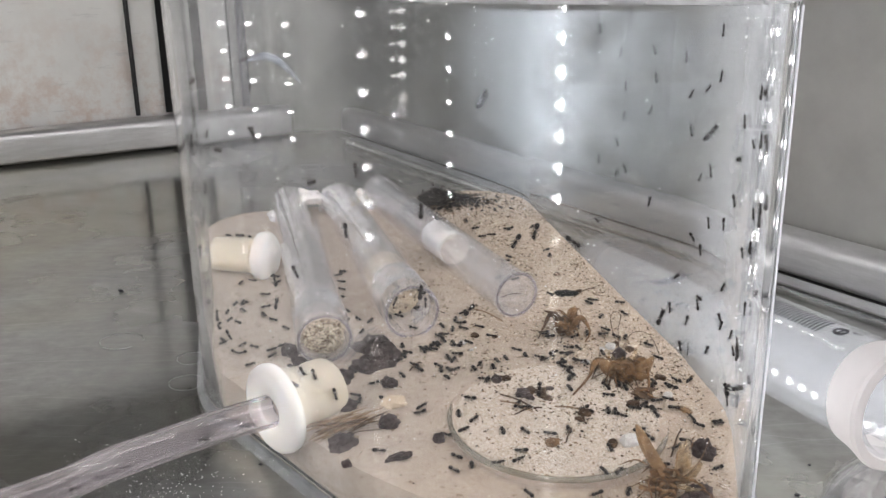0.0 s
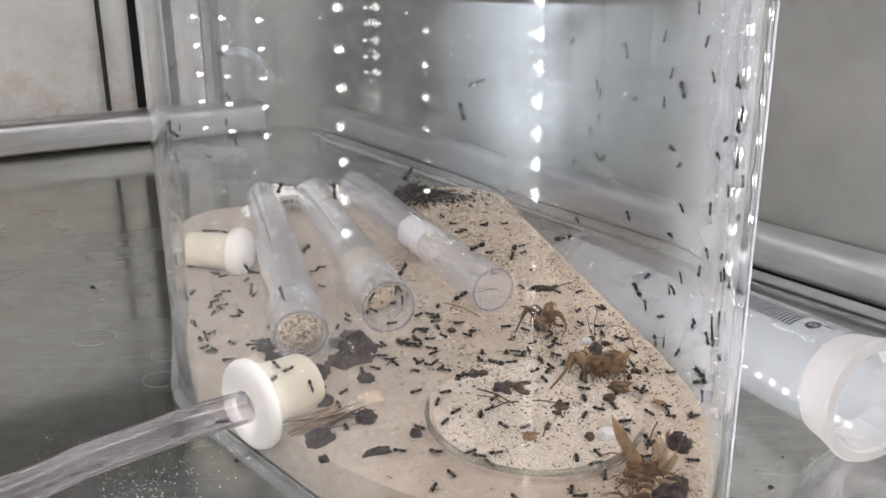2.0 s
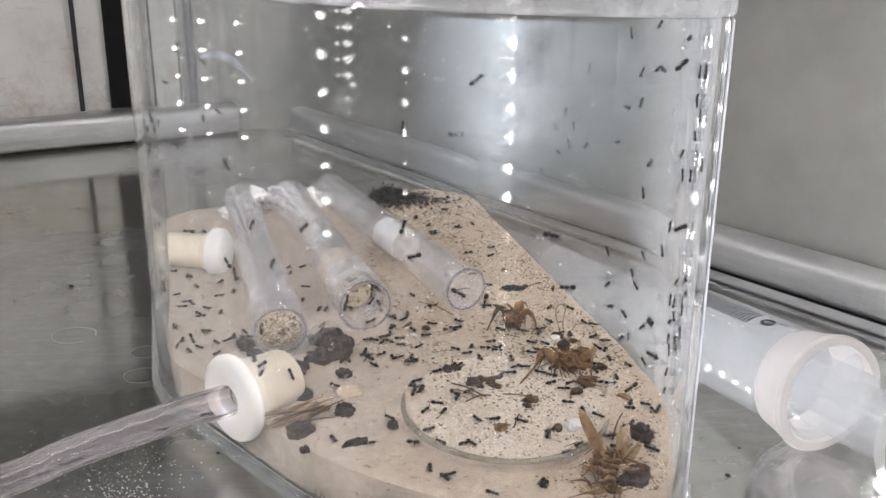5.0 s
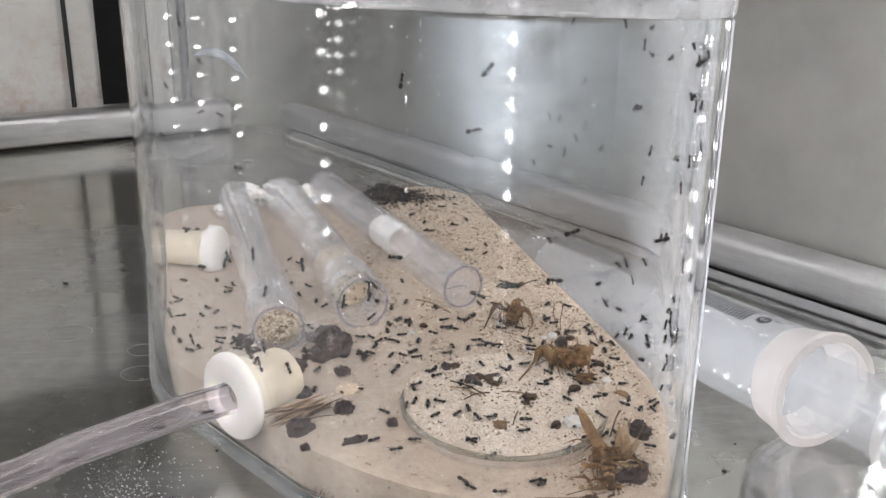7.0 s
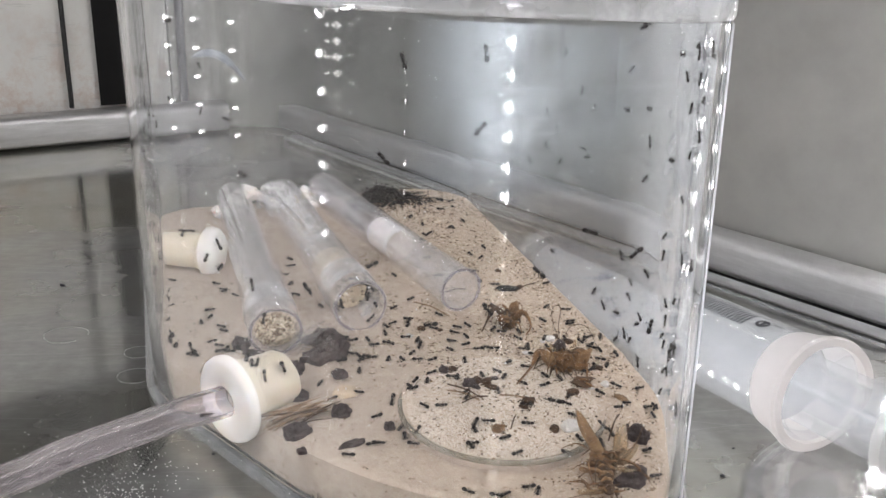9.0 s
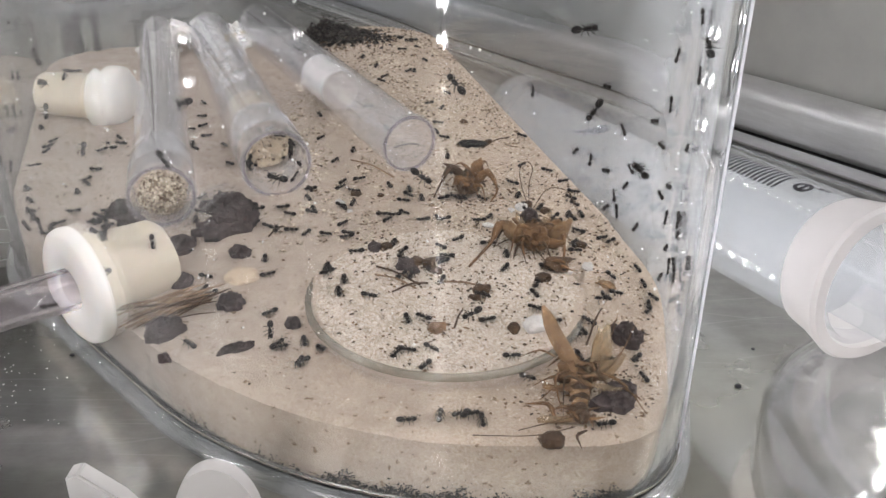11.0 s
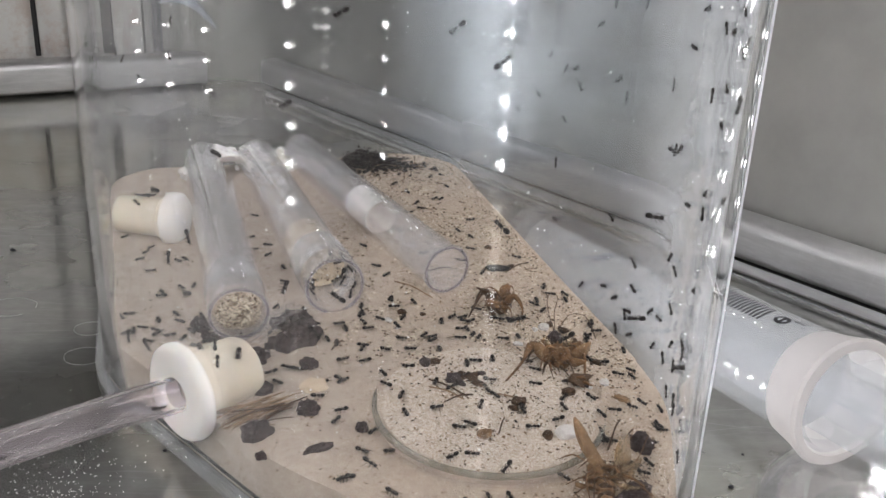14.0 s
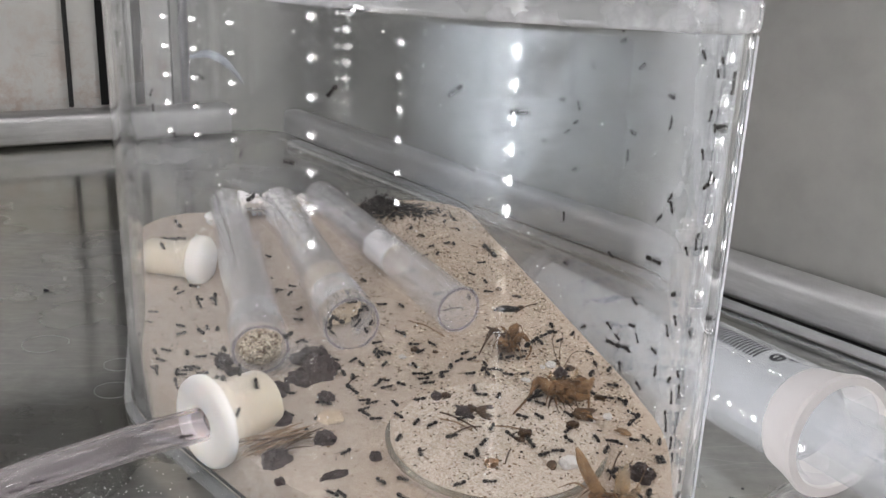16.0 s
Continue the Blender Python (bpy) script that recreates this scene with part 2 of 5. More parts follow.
M_STEEL = brushed("tray_steel", (0.47, 0.475, 0.465), (0.56, 0.565, 0.55), 0.11, (3, 5, 1), 1.0, 0.03, dull=0.3, warm=0.36, lines=0.34)
M_RAIL = brushed("rail_steel", (0.54, 0.545, 0.55), (0.66, 0.665, 0.67), 0.42, (1, 1, 8), lines=0.08)
M_RIDGE = brushed("polished_steel", (0.58, 0.585, 0.59), (0.68, 0.685, 0.69), 0.1, (1, 1, 8), lines=0.08)
M_PANEL = plain("panel_steel", (0.335, 0.335, 0.32), (0.42, 0.42, 0.4), 45, 0.5, 0.85, 0.12, 0.0006)
def stained(name):
    """White paint with pinkish brown run-off stains low down and grey scuffs."""
    m, t, b = nodes_of(name)
    v = coords(t)
    c = ramp(t, noisy(t, v, 18, 5), [(0.3, (0.6, 0.6, 0.58)), (0.7, (0.72, 0.72, 0.69))])
    sep = t.nodes.new("ShaderNodeSeparateXYZ")
    t.links.new(v, sep.inputs[0])
    low = ramp(t, sep.outputs[2], [(0.03, (0.75, 0.75, 0.75)), (0.1, (0.12, 0.12, 0.12))])
    patch = ramp(t, noisy(t, v, 30, 6, 0.75), [(0.48, (0, 0, 0)), (0.62, (1, 1, 1))])
    k = t.nodes.new("ShaderNodeMath")
    k.operation = "MULTIPLY"
    t.links.new(low, k.inputs[0])
    t.links.new(patch, k.inputs[1])
    c = mixc(t, k.outputs[0], c, (0.5, 0.39, 0.33))
    c = mixc(t, ramp(t, noisy(t, coords(t, (1, 1, 9)), 30, 4), [(0.62, (0, 0, 0)), (0.7, (0.5, 0.5, 0.5))]), c, (0.42, 0.42, 0.41))
    t.links.new(c, b.inputs["Base Color"])
    b.inputs["Roughness"].default_value = 0.45
    return m


M_WHITE = stained("painted_panel")
M_ROOM = plain("room_paint", (0.32, 0.32, 0.31), (0.38, 0.38, 0.37), 6, 0.8, 0, 0.1, 0.002)
M_JAR = glass("jar_plastic", haze=0.005, scuff=0.004)
M_RIM = glass("rim_plastic", (0.97, 0.98, 0.98), 1.45, 0.06, haze=0.32, haze_colour=(0.88, 0.89, 0.92))
M_FROST = thin("frosted_band", (0.95, 0.95, 0.96), 0.2, (0.85, 0.85, 0.87))
M_EDGE = thin("dish_edge", (0.66, 0.64, 0.58), 0.2, (0.6, 0.58, 0.52))
# the corner's bright reflections and the side's glow, painted as whitish haze
M_VEIL = thin("bright_film", (0.98, 0.985, 0.99), 0.66, (0.84, 0.86, 0.9), 0.0, fade=(1, 0.265, 0.195, 0.045), patchy=(0.8, 1.3))
# thin pale haze laid over the front, fading out towards +x
M_FOG = thin("hazy_plastic", (0.99, 0.99, 0.99), 0.045, (0.84, 0.84, 0.84), 0.0, fade=(0, 0.03, -0.03, 0.0))
M_HALO = halo_skin("halo_plastic", 0.08, 0.33)
M_TUBE = thin("tube_plastic", (0.975, 0.975, 0.985), 0.11, (0.86, 0.86, 0.88))
M_HOSE = glass("hose_plastic", (0.96, 0.95, 0.96), 1.42, haze=0.1, haze_colour=(0.6, 0.56, 0.58))
M_LID = thin("lid_plastic", (0.97, 0.975, 0.98), 0.06, (0.86, 0.84, 0.83))
M_DISH = thin("dish_plastic", haze=0.05)
M_LIP = thin("tube_lip_plastic", (0.78, 0.76, 0.82), 0.05)
M_FOOT = thin("foot_plastic", (0.9, 0.92, 0.93), 0.22, (0.5, 0.52, 0.54))
# the beads' white sparkle is painted as a whitish body colour
M_BEAD = thin("water_beads", (1.0, 1.0, 1.0), 0.4, (0.93, 0.94, 0.96))
M_SAND = sandy("sand", 1.0)
M_LOOSE = sandy("loose_sand", 0.0)
M_GRAIN = plain("pale_grains", (0.4, 0.3, 0.21), (0.76, 0.69, 0.6), 300, 0.8, 0, 0, island=True)
M_MIXED = plain("mixed_grains", (0.1, 0.06, 0.03), (0.72, 0.63, 0.5), 300, 0.8, 0, 0, island=True)
M_FILL = plain("whitish_grains", (0.46, 0.385, 0.31), (0.66, 0.6, 0.53), 300, 0.7, 0, 0, island=True)
M_CRUMB = plain("dark_crumbs", (0.02, 0.016, 0.013), (0.2, 0.13, 0.075), 300, 0.8, 0, 0, island=True)
M_SOOT = plain("black_debris", (0.006, 0.006, 0.006), (0.05, 0.042, 0.036), 300, 0.7, 0, 0, island=True)
M_EGG = plain("white_grit", (0.7, 0.7, 0.68), (0.9, 0.9, 0.88), 300, 0.6, 0, 0, island=True)
M_SILICONE = plain("cream_silicone", (0.62, 0.56, 0.45), (0.7, 0.64, 0.53), 120, 0.42, 0, 0.1, 0.0002, 0.3)
M_WHITE_SIL = plain("white_silicone", (0.72, 0.71, 0.68), (0.78, 0.77, 0.75), 120, 0.4, 0, 0.1, 0.0002, 0.3)
M_COTTON = plain("damp_cotton", (0.74, 0.73, 0.72), (0.85, 0.84, 0.83), 500, 0.9, 0, 0.6, 0.0006, 0.2)
M_FACE = plain("greyish_cotton", (0.34, 0.3, 0.27), (0.56, 0.51, 0.47), 380, 0.9, 0, 0.6, 0.0006)
M_FOOD = plain("dried_cotton", (0.46, 0.37, 0.27), (0.7, 0.6, 0.46), 300, 0.8, 0, 0.5, 0.0006)
M_PP = milky("polypropylene", (0.86, 0.88, 0.9), clear=0.8, rough=0.1, gloss=0.1)
M_PP_MID = milky("frosted_polypropylene", (0.8, 0.79, 0.78), clear=0.64, rough=0.3)
M_PP_THICK = milky("thick_polypropylene", (0.82, 0.81, 0.8), clear=0.3)
M_COLLAR = milky("frosted_sleeve", (0.74, 0.71, 0.69), clear=0.4)
M_RUBBER = plain("grey_rubber", (0.12, 0.12, 0.13), (0.18, 0.18, 0.19), 200, 0.5, 0, 0.1)
M_INK = plain("black_ink", (0.015, 0.015, 0.02), (0.03, 0.03, 0.035), 300, 0.5, 0, 0)
M_BLACK = plain("black_sheath", (0.005, 0.005, 0.005), (0.01, 0.01, 0.01), 60, 0.7, 0, 0.1)
M_CORD = plain("dark_cord", (0.008, 0.008, 0.009), (0.02, 0.02, 0.02), 60, 0.5, 0, 0.1)
M_ANT = plain("ant_shell", (0.005, 0.004, 0.004), (0.018, 0.013, 0.011), 900, 0.5, 0, 0.1, 0.00005)
M_CHAR = plain("charcoal", (0.02, 0.015, 0.016), (0.09, 0.066, 0.064), 700, 0.6, 0, 1.0, 0.0012)
M_BARK = plain("bark", (0.09, 0.052, 0.03), (0.33, 0.22, 0.13), 400, 0.8, 0, 0.8, 0.0006)
M_PEBBLE = plain("white_pebble", (0.4, 0.38, 0.36), (0.6, 0.59, 0.57), 500, 0.6, 0, 0.5, 0.0005)
M_YELLOW = plain("yellow_crumb", (0.42, 0.32, 0.14), (0.62, 0.52, 0.3), 500, 0.8, 0, 0.6, 0.0006)
M_CREAM = plain("cream_crumb", (0.46, 0.36, 0.26), (0.62, 0.52, 0.4), 500, 0.8, 0, 0.6, 0.0006)
M_BROWN = plain("cricket_brown", (0.05, 0.024, 0.01), (0.24, 0.135, 0.062), 420, 0.6, 0, 0.4, 0.0004)
M_TAN = plain("cricket_tan", (0.06, 0.03, 0.014), (0.35, 0.22, 0.115), 420, 0.45, 0, 0.4, 0.0004)
M_DARKBR = plain("cricket_dark", (0.02, 0.011, 0.006), (0.1, 0.057, 0.03), 420, 0.6, 0, 0.4, 0.0004)
M_WING = thin("dry_wing", (0.82, 0.73, 0.59), 0.3, (0.5, 0.39, 0.26))
M_FILM = glass("film_flake", (0.95, 0.97, 1.0), 1.2, 0.2, haze=0.5, haze_colour=(0.8, 0.86, 0.95))
M_FILL_LIGHT = glowing("fill_glow", (1.0, 0.945, 0.945), FILL_GLOW)
M_LED = glowing("led_glow", (1.0, 0.965, 0.975), LED_GLOW)
M_ALU = plain("aluminium", (0.6, 0.6, 0.6), (0.68, 0.68, 0.68), 60, 0.4, 1.0, 0.1)

for m in (M_ANT, M_SOOT, M_CRUMB, M_BROWN, M_DARKBR, M_TAN, M_CHAR, M_INK, M_BLACK, M_SAND, M_LOOSE):
    m.node_tree.nodes["Principled BSDF"].inputs["Specular IOR Level"].default_value = 0.2


# ---- mesh helpers ----
def mesh_object(name, bm, material, smooth=40):
    bmesh.ops.recalc_face_normals(bm, faces=bm.faces)
    me = bpy.data.meshes.new(name)
    bm.to_mesh(me)
    bm.free()
    me.materials.append(material)
    if smooth:
        me.polygons.foreach_set("use_smooth", [True] * len(me.polygons))
        me.set_sharp_from_angle(angle=radians(smooth))
    return new(name, me)


def thing(name, bm, material, label, category, group="", kind="", m=None, smooth=40):
    ob = mesh_object(name, bm, material, smooth)
    if m is not None:
        ob.matrix_world = m
    return tagged(ob, label, category, group, kind)


def holder(name, label, category, m=None, group="", kind=""):
    ob = new(name)
    ob.empty_display_size = 0.005
    if m is not None:
        ob.matrix_world = m
    return tagged(ob, label, category, group, kind)


def part(name, bm, material, parent, label="", m=None, smooth=40):
    ob = mesh_object(name, bm, material, smooth)
    ob.parent = parent
    if m is not None:
        ob.matrix_basis = m
    return tagged(ob, label)


def box(x0, y0, z0, x1, y1, z1, bevel=0.0):
    bm = bmesh.new()
    bmesh.ops.create_cube(bm, size=1, matrix=Matrix.LocRotScale(((x0 + x1) / 2, (y0 + y1) / 2, (z0 + z1) / 2), None, (x1 - x0, y1 - y0, z1 - z0)))
    if bevel:
        bmesh.ops.bevel(bm, geom=bm.edges[:], offset=bevel, segments=2, profile=0.5, affect="EDGES")
    return bm


def loft(rings, cap_first=True, cap_last=True, closed=False, bm=None):
    """Skin between rings of equally many points."""
    bm = bm or bmesh.new()
    vs = [[bm.verts.new(p) for p in r] for r in rings]
    pairs = list(zip(vs, vs[1:])) + ([(vs[-1], vs[0])] if closed else [])
    for a, b in pairs:
        n = len(a)
        for i in range(n):
            bm.faces.new((a[i], a[(i + 1) % n], b[(i + 1) % n], b[i]))
    if not closed:
        if cap_first:
            bm.faces.new(vs[0][::-1])
        if cap_last:
            bm.faces.new(vs[-1])
    return bm


def revolve(profile, seg=40, closed=False):
    """Turn a profile of (radius, z) about z. closed joins its last point to its first: a solid ring or shell."""
    rings = [[(max(r, 1e-5) * math.cos(2 * math.pi * i / seg), max(r, 1e-5) * math.sin(2 * math.pi * i / seg), z) for i in range(seg)] for r, z in profile]
    return loft(rings, closed=closed)


def sweep(points, radii, sides=8, bm=None):
    """A round limb along points, with a radius at each."""
    pts = [Vector(p) for p in points]
    if isinstance(radii, (int, float)):
        radii = [radii] * len(pts)
    radii = [float(r) for r in radii]
    rings, side = [], None
    for i, p in enumerate(pts):
        d = (pts[min(i + 1, len(pts) - 1)] - pts[max(i - 1, 0)]).normalized()
        if side is None:
            side = d.orthogonal().normalized()
        side = (side - d * side.dot(d)).normalized()
        up = d.cross(side)
        rings.append([p + radii[i] * (math.cos(2 * math.pi * k / sides) * side + math.sin(2 * math.pi * k / sides) * up) for k in range(sides)])
    return loft(rings, bm=bm)


def curve_points(ctrl, n=8):
    """Points of a smooth curve through ctrl."""
    c = [Vector(p) for p in ctrl]
    c = [2 * c[0] - c[1]] + c + [2 * c[-1] - c[-2]]
    out = []
    for a, b, d, e in zip(c, c[1:], c[2:], c[3:]):
        for k in range(n):
            u = k / n
            out.append(0.5 * (2 * b + (d - a) * u + (2 * a - 5 * b + 4 * d - e) * u * u + (3 * b - 3 * d + e - a) * u ** 3))
    return out + [c[-2]]


def blob(bm, centre, size, turn=(0, 0, 0), detail=2, rough=0.0, seed=0):
    """An ellipsoid, roughened by noise."""
    m = Matrix.LocRotScale(centre, Euler([radians(a) for a in turn]), None)
    got = bmesh.ops.create_icosphere(bm, subdivisions=detail, radius=1)
    for v in got["verts"]:
        k = 1 + rough * noise.noise(v.co * 1.7 + Vector((seed * 3.1, seed * 1.7, seed)))
        v.co = m @ Vector((v.co.x * size[0] * k, v.co.y * size[1] * k, v.co.z * size[2] * k))
    return bm


def along(a, b):
    """The pose with its z axis from a to b, at a."""
    d = Vector(b) - Vector(a)
    return Matrix.Translation(a) @ d.to_track_quat("Z", "Y").to_matrix().to_4x4()


def rounded(corners, radii, inset=0.0, seg=14):
    """A convex outline, counter-clockwise, with rounded corners, drawn in by inset."""
    n = len(corners)
    c = [Vector(p) for p in corners]
    lines = []
    for i in range(n):
        d = (c[(i + 1) % n] - c[i]).normalized()
        lines.append((c[i] + inset * Vector((-d.y, d.x)), d))
    out = []
    for i in range(n):
        (p, d), (q, e) = lines[i - 1], lines[i]
        k = ((q - p).x * e.y - (q - p).y * e.x) / (d.x * e.y - d.y * e.x)
        v = p + k * d
        r = max(radii[i] - inset, 0.001)
        turn = math.atan2(d.x * e.y - d.y * e.x, d.dot(e))
        centre = v - d * r * math.tan(turn / 2) + r * Vector((-d.y, d.x))
        a0 = math.atan2(-d.x, d.y)
        a0 = math.atan2((v - d * r * math.tan(turn / 2) - centre).y, (v - d * r * math.tan(turn / 2) - centre).x)
        for s in range(seg + 1):
            a = a0 + turn * s / seg
            out.append(centre + r * Vector((math.cos(a), math.sin(a))))
    return out


# ---- the plan ----
CORNERS = [(0.0925, 0.1715), (0.1095, 0.2265), (0.0594, 0.4235), (-0.0972, 0.4235), (-0.0544, 0.258), (0.023, 0.1715)]
RADII = [0.024, 0.06, 0.03, 0.03, 0.06, 0.1]
WALL, RIM, FLOOR, TAPER = 0.0024, 0.131, 0.0024, 0.028
TRAY_CORNER, ALONG_BACK, ALONG_SIDE = Vector((-0.075, 0.703)), Vector((-0.86, -0.51)), Vector((0.6, -0.8))
DISH = (0.0535, 0.2175, 0.029)


def smoothstep(a, b, x):
    u = min(max((x - a) / (b - a), 0.0), 1.0)
    return u * u * (3 - 2 * u)


def lean(x, z):
    """The jar leans a little to the side of the tubes towards the rim."""
    return x - TAPER * z * min(max((x + 0.06) / 0.16, 0.0), 1.0) - 0.009 * z * min(max(-x / 0.05, 0.0), 1.0)


def sand_height(x, y):
    """Level in front and on the side of the tubes, banked up towards the back."""
    k = smoothstep(-0.03, 0.04, x)
    z = 0.0175 + smoothstep(0.2, 0.42, y) * (0.002 + 0.0095 * k)
    z += 0.0006 * noise.noise(Vector((x * 60, y * 60, 0))) + 0.00025 * noise.noise(Vector((x * 260, y * 260, 3)))
    d = math.hypot(x - DISH[0], y - DISH[1])
    if d > DISH[2] - 0.003:
        z += dish_back(x, y) * max(0.0224 - z, 0) * (1 - smoothstep(DISH[2], DISH[2] + 0.018, d))
    z += 0.004 * math.exp(-((x - 0.018) ** 2 + (y - 0.395) ** 2) / 0.0004)
    return z


def dish_back(x, y):
    """One where the sand has drifted over the dish's rim, nought at its bare front."""
    return smoothstep(-0.014, 0.004, y - DISH[1] + 0.3 * (x - DISH[0]))


def dish_top(x, y):
    """The sand in the dish, heaped over the rim at the back."""
    return 0.0206 + 0.0019 * dish_back(x, y) + 0.0005 * noise.noise(Vector((x * 150, y * 150, 7))) + 0.0002 * noise.noise(Vector((x * 500, y * 500, 2)))


def ground(x, y):
    z = sand_height(x, y)
    if math.hypot(x - DISH[0], y - DISH[1]) < DISH[2] - 0.001:
        z = max(z, dish_top(x, y))
    return z


# ---- the setting ----
def quad_slab(corners, z0, z1, bevel=0.0):
    bm = loft([[(x, y, z0) for x, y in corners], [(x, y, z1) for x, y in corners]])
    if bevel:
        bmesh.ops.bevel(bm, geom=bm.edges[:], offset=bevel, segments=2, affect="EDGES")
    return bm


def build_setting():
    a = TRAY_CORNER
    b, s = ALONG_BACK, ALONG_SIDE
    out_b = Vector((b.y, -b.x))
    out_s = Vector((-s.y, s.x))
    if out_b.dot(s) > 0:
        out_b = -out_b
    if out_s.dot(b) > 0:
        out_s = -out_s
    tray = [a + 0.08 * (out_b + out_s), a + b * 1.2 + 0.08 * out_b, a + b * 1.2 + s * 1.5, a + s * 1.5 + 0.08 * out_s]
    thing("tray", quad_slab(tray[::-1], -0.003, 0), M_STEEL, "scratched stainless steel tray under the jar", "tray", kind="structure", smooth=0)
    # the edge runs along the back, round the corner and down the side; a dark gap is left beneath
    ea, eb = a + b * 0.055, a + s * 0.05
    arc = [(1 - u) ** 2 * ea + 2 * u * (1 - u) * a + u * u * eb for u in np.linspace(0, 1, 9).tolist()]

    def along_path(path, prof, lift):
        rings = []
        for k, p in enumerate(path):
            d = (path[min(k + 1, len(path) - 1)] - path[max(k - 1, 0)]).normalized()
            out = Vector((d.y, -d.x))
            if out.dot(p - Vector((0.0, 0.3))) < 0:
                out = -out
            rings.append([(p.x + out.x * u[0], p.y + out.y * u[0], lift + u[1]) for u in prof])
        return loft(rings)

    def bar(height, depth, radius):
        return [(p.x, p.y) for p in rounded([(0, 0), (depth, 0), (depth, height), (0, height)], [0.003, 0.003, radius, radius], 0, 6)]
    label = "rounded stainless steel raised edge of the tray"
    thing("trim_back", along_path([ea + b * 1.2, a + b * 0.0295, a + b * 0.027], bar(0.022, 0.02, 0.006), 0.0018), M_RAIL, label, "tray edge", kind="structure")
    thing("trim_side", along_path([a + s * 0.016, eb + s * 1.4], bar(0.0178, 0.018, 0.005), 0.0035), M_RAIL, label, "tray edge", kind="structure")
    thing("trim_ridge", along_path([eb - out_s * 0.016, eb - out_s * 0.016 + s * 1.4], bar(0.006, 0.0138, 0.0026), -0.001), M_RIDGE, "low folded ridge along the tray's side", "tray edge", kind="structure")

    def wall_slab(name, path, gap, material, text, top=0.75):
        bm = along_path(path, [(gap, -0.003), (gap + 0.02, -0.003), (gap + 0.02, top), (gap, top)], 0)
        return thing(name, bm, material, text, "wall", kind="structure", smooth=20)
    wall_slab("wall_back", [ea + b * 1.25, ea + b * 0.012], 0.03, M_WHITE, "white painted panel with brownish stains", 0.2)
    wall_slab("wall_corner", [ea + b * 0.012] + arc[1:-1] + [eb], 0.026, M_PANEL, "rounded grey steel corner panel")
    wall_slab("wall_side", [eb + s * 0.001, eb + s * 1.5], 0.02, M_PANEL, "grey brushed steel panel beside the tray")
    # the room around
    for name, c in (("wall_north", (-1.9, 1.9, -0.9, 1.9, 2.0, 1.5)), ("wall_south", (-1.9, -2.0, -0.9, 1.9, -1.9, 1.5)),
                    ("wall_west", (-2.0, -2.0, -0.9, -1.9, 2.0, 1.5)), ("wall_east", (1.9, -2.0, -0.9, 2.0, 2.0, 1.5)),
                    ("floor", (-2.0, -2.0, -1.0, 2.0, 2.0, -0.9)), ("ceiling", (-2.0, -2.0, 1.5, 2.0, 2.0, 1.6))):
        thing(name, box(*c), M_ROOM, "plain grey painted room surface", name.split("_")[0], kind="structure", smooth=0)
    # made-up fill panel with housing and rod, added unseen overhead for general light
    lamp = holder("fill_light", "added white fill light panel, unseen overhead", "ceiling light", pose(-0.05, -0.3, 1.0))
    part("diffuser", box(-0.55, -0.22, -0.004, 0.55, 0.22, 0.0), M_FILL_LIGHT, lamp, smooth=0)
    part("housing", box(-0.57, -0.24, 0.001, 0.57, 0.24, 0.03, 0.004), M_ALU, lamp)
    part("suspension_rod", sweep([(0, 0, 0.03), (0, 0, 0.5)], 0.006), M_ALU, lamp)


def build_led_strips():
    # the side offset, width and height of the chips at each step of a strip
    pair, single = ((-0.0026, 0.42, 1.1), (0.0026, 0.42, 1.1)), ((0.0, 0.5, 0.6),)
    broad, triple, bright = ((-0.001, 1.8, 1.8), (0.007, 1.0, 1.0)), ((-0.008, 0.8, 0.8), (0.0, 1.4, 1.2), (0.008, 0.9, 0.9)), ((0.0, 1.2, 1.2),)
    # place, chips, height of the first chip; all unseen, placed by their reflections
    # the strip at x 0.2335 is added to brighten the tray and jar edge
    strips = (((-0.0345, -0.1), broad, 0.012), ((-0.1902, 0.0005), pair, 0.012), ((-0.1912, 0.1579), pair, 0.012), ((-0.2852, 0.0698), single, 0.03), ((-0.3178, 0.2935), single, 0.03),
              ((-0.3258, 0.3221), single, 0.03), ((-0.3326, 0.3451), single, 0.03), ((0.2855, 0.1781), triple, 0.012), ((0.2335, 0.307), pair, 0.034), ((-0.005, 0.63), bright, 0.145))
    led = None
    for (x, y), chips, first in strips:
        low = first - 0.012 if first > 0.1 else 0.022 if first == 0.034 else 0.0
        strip = holder("led_strip", "unseen vertical white led strip on a black bar", "led strip", pose(x, y, 0, 0, 0, math.degrees(math.atan2(0.3 - y, 0.02 - x))), "led strips")
        bar = part("bar", box(-0.009, -0.01, low, 0.0, 0.01, 0.52, 0.001), M_BLACK, strip)
        for k in range(int((0.515 - first) / 0.0167)):
            for side, across, tall in chips:
                if led is None:
                    o = part("led", box(0.0005, -0.0018, -0.0018, 0.002, 0.0018, 0.0018, 0.0004), M_LED, bar)
                    led = o.data
                else:
                    o = new("led", led)
                    o.parent = bar
                o.matrix_basis = pose(0, side, first + 0.0167 * k) @ Matrix.Diagonal((1, across, tall, 1)) @ pose(0, 0, 0, 45)


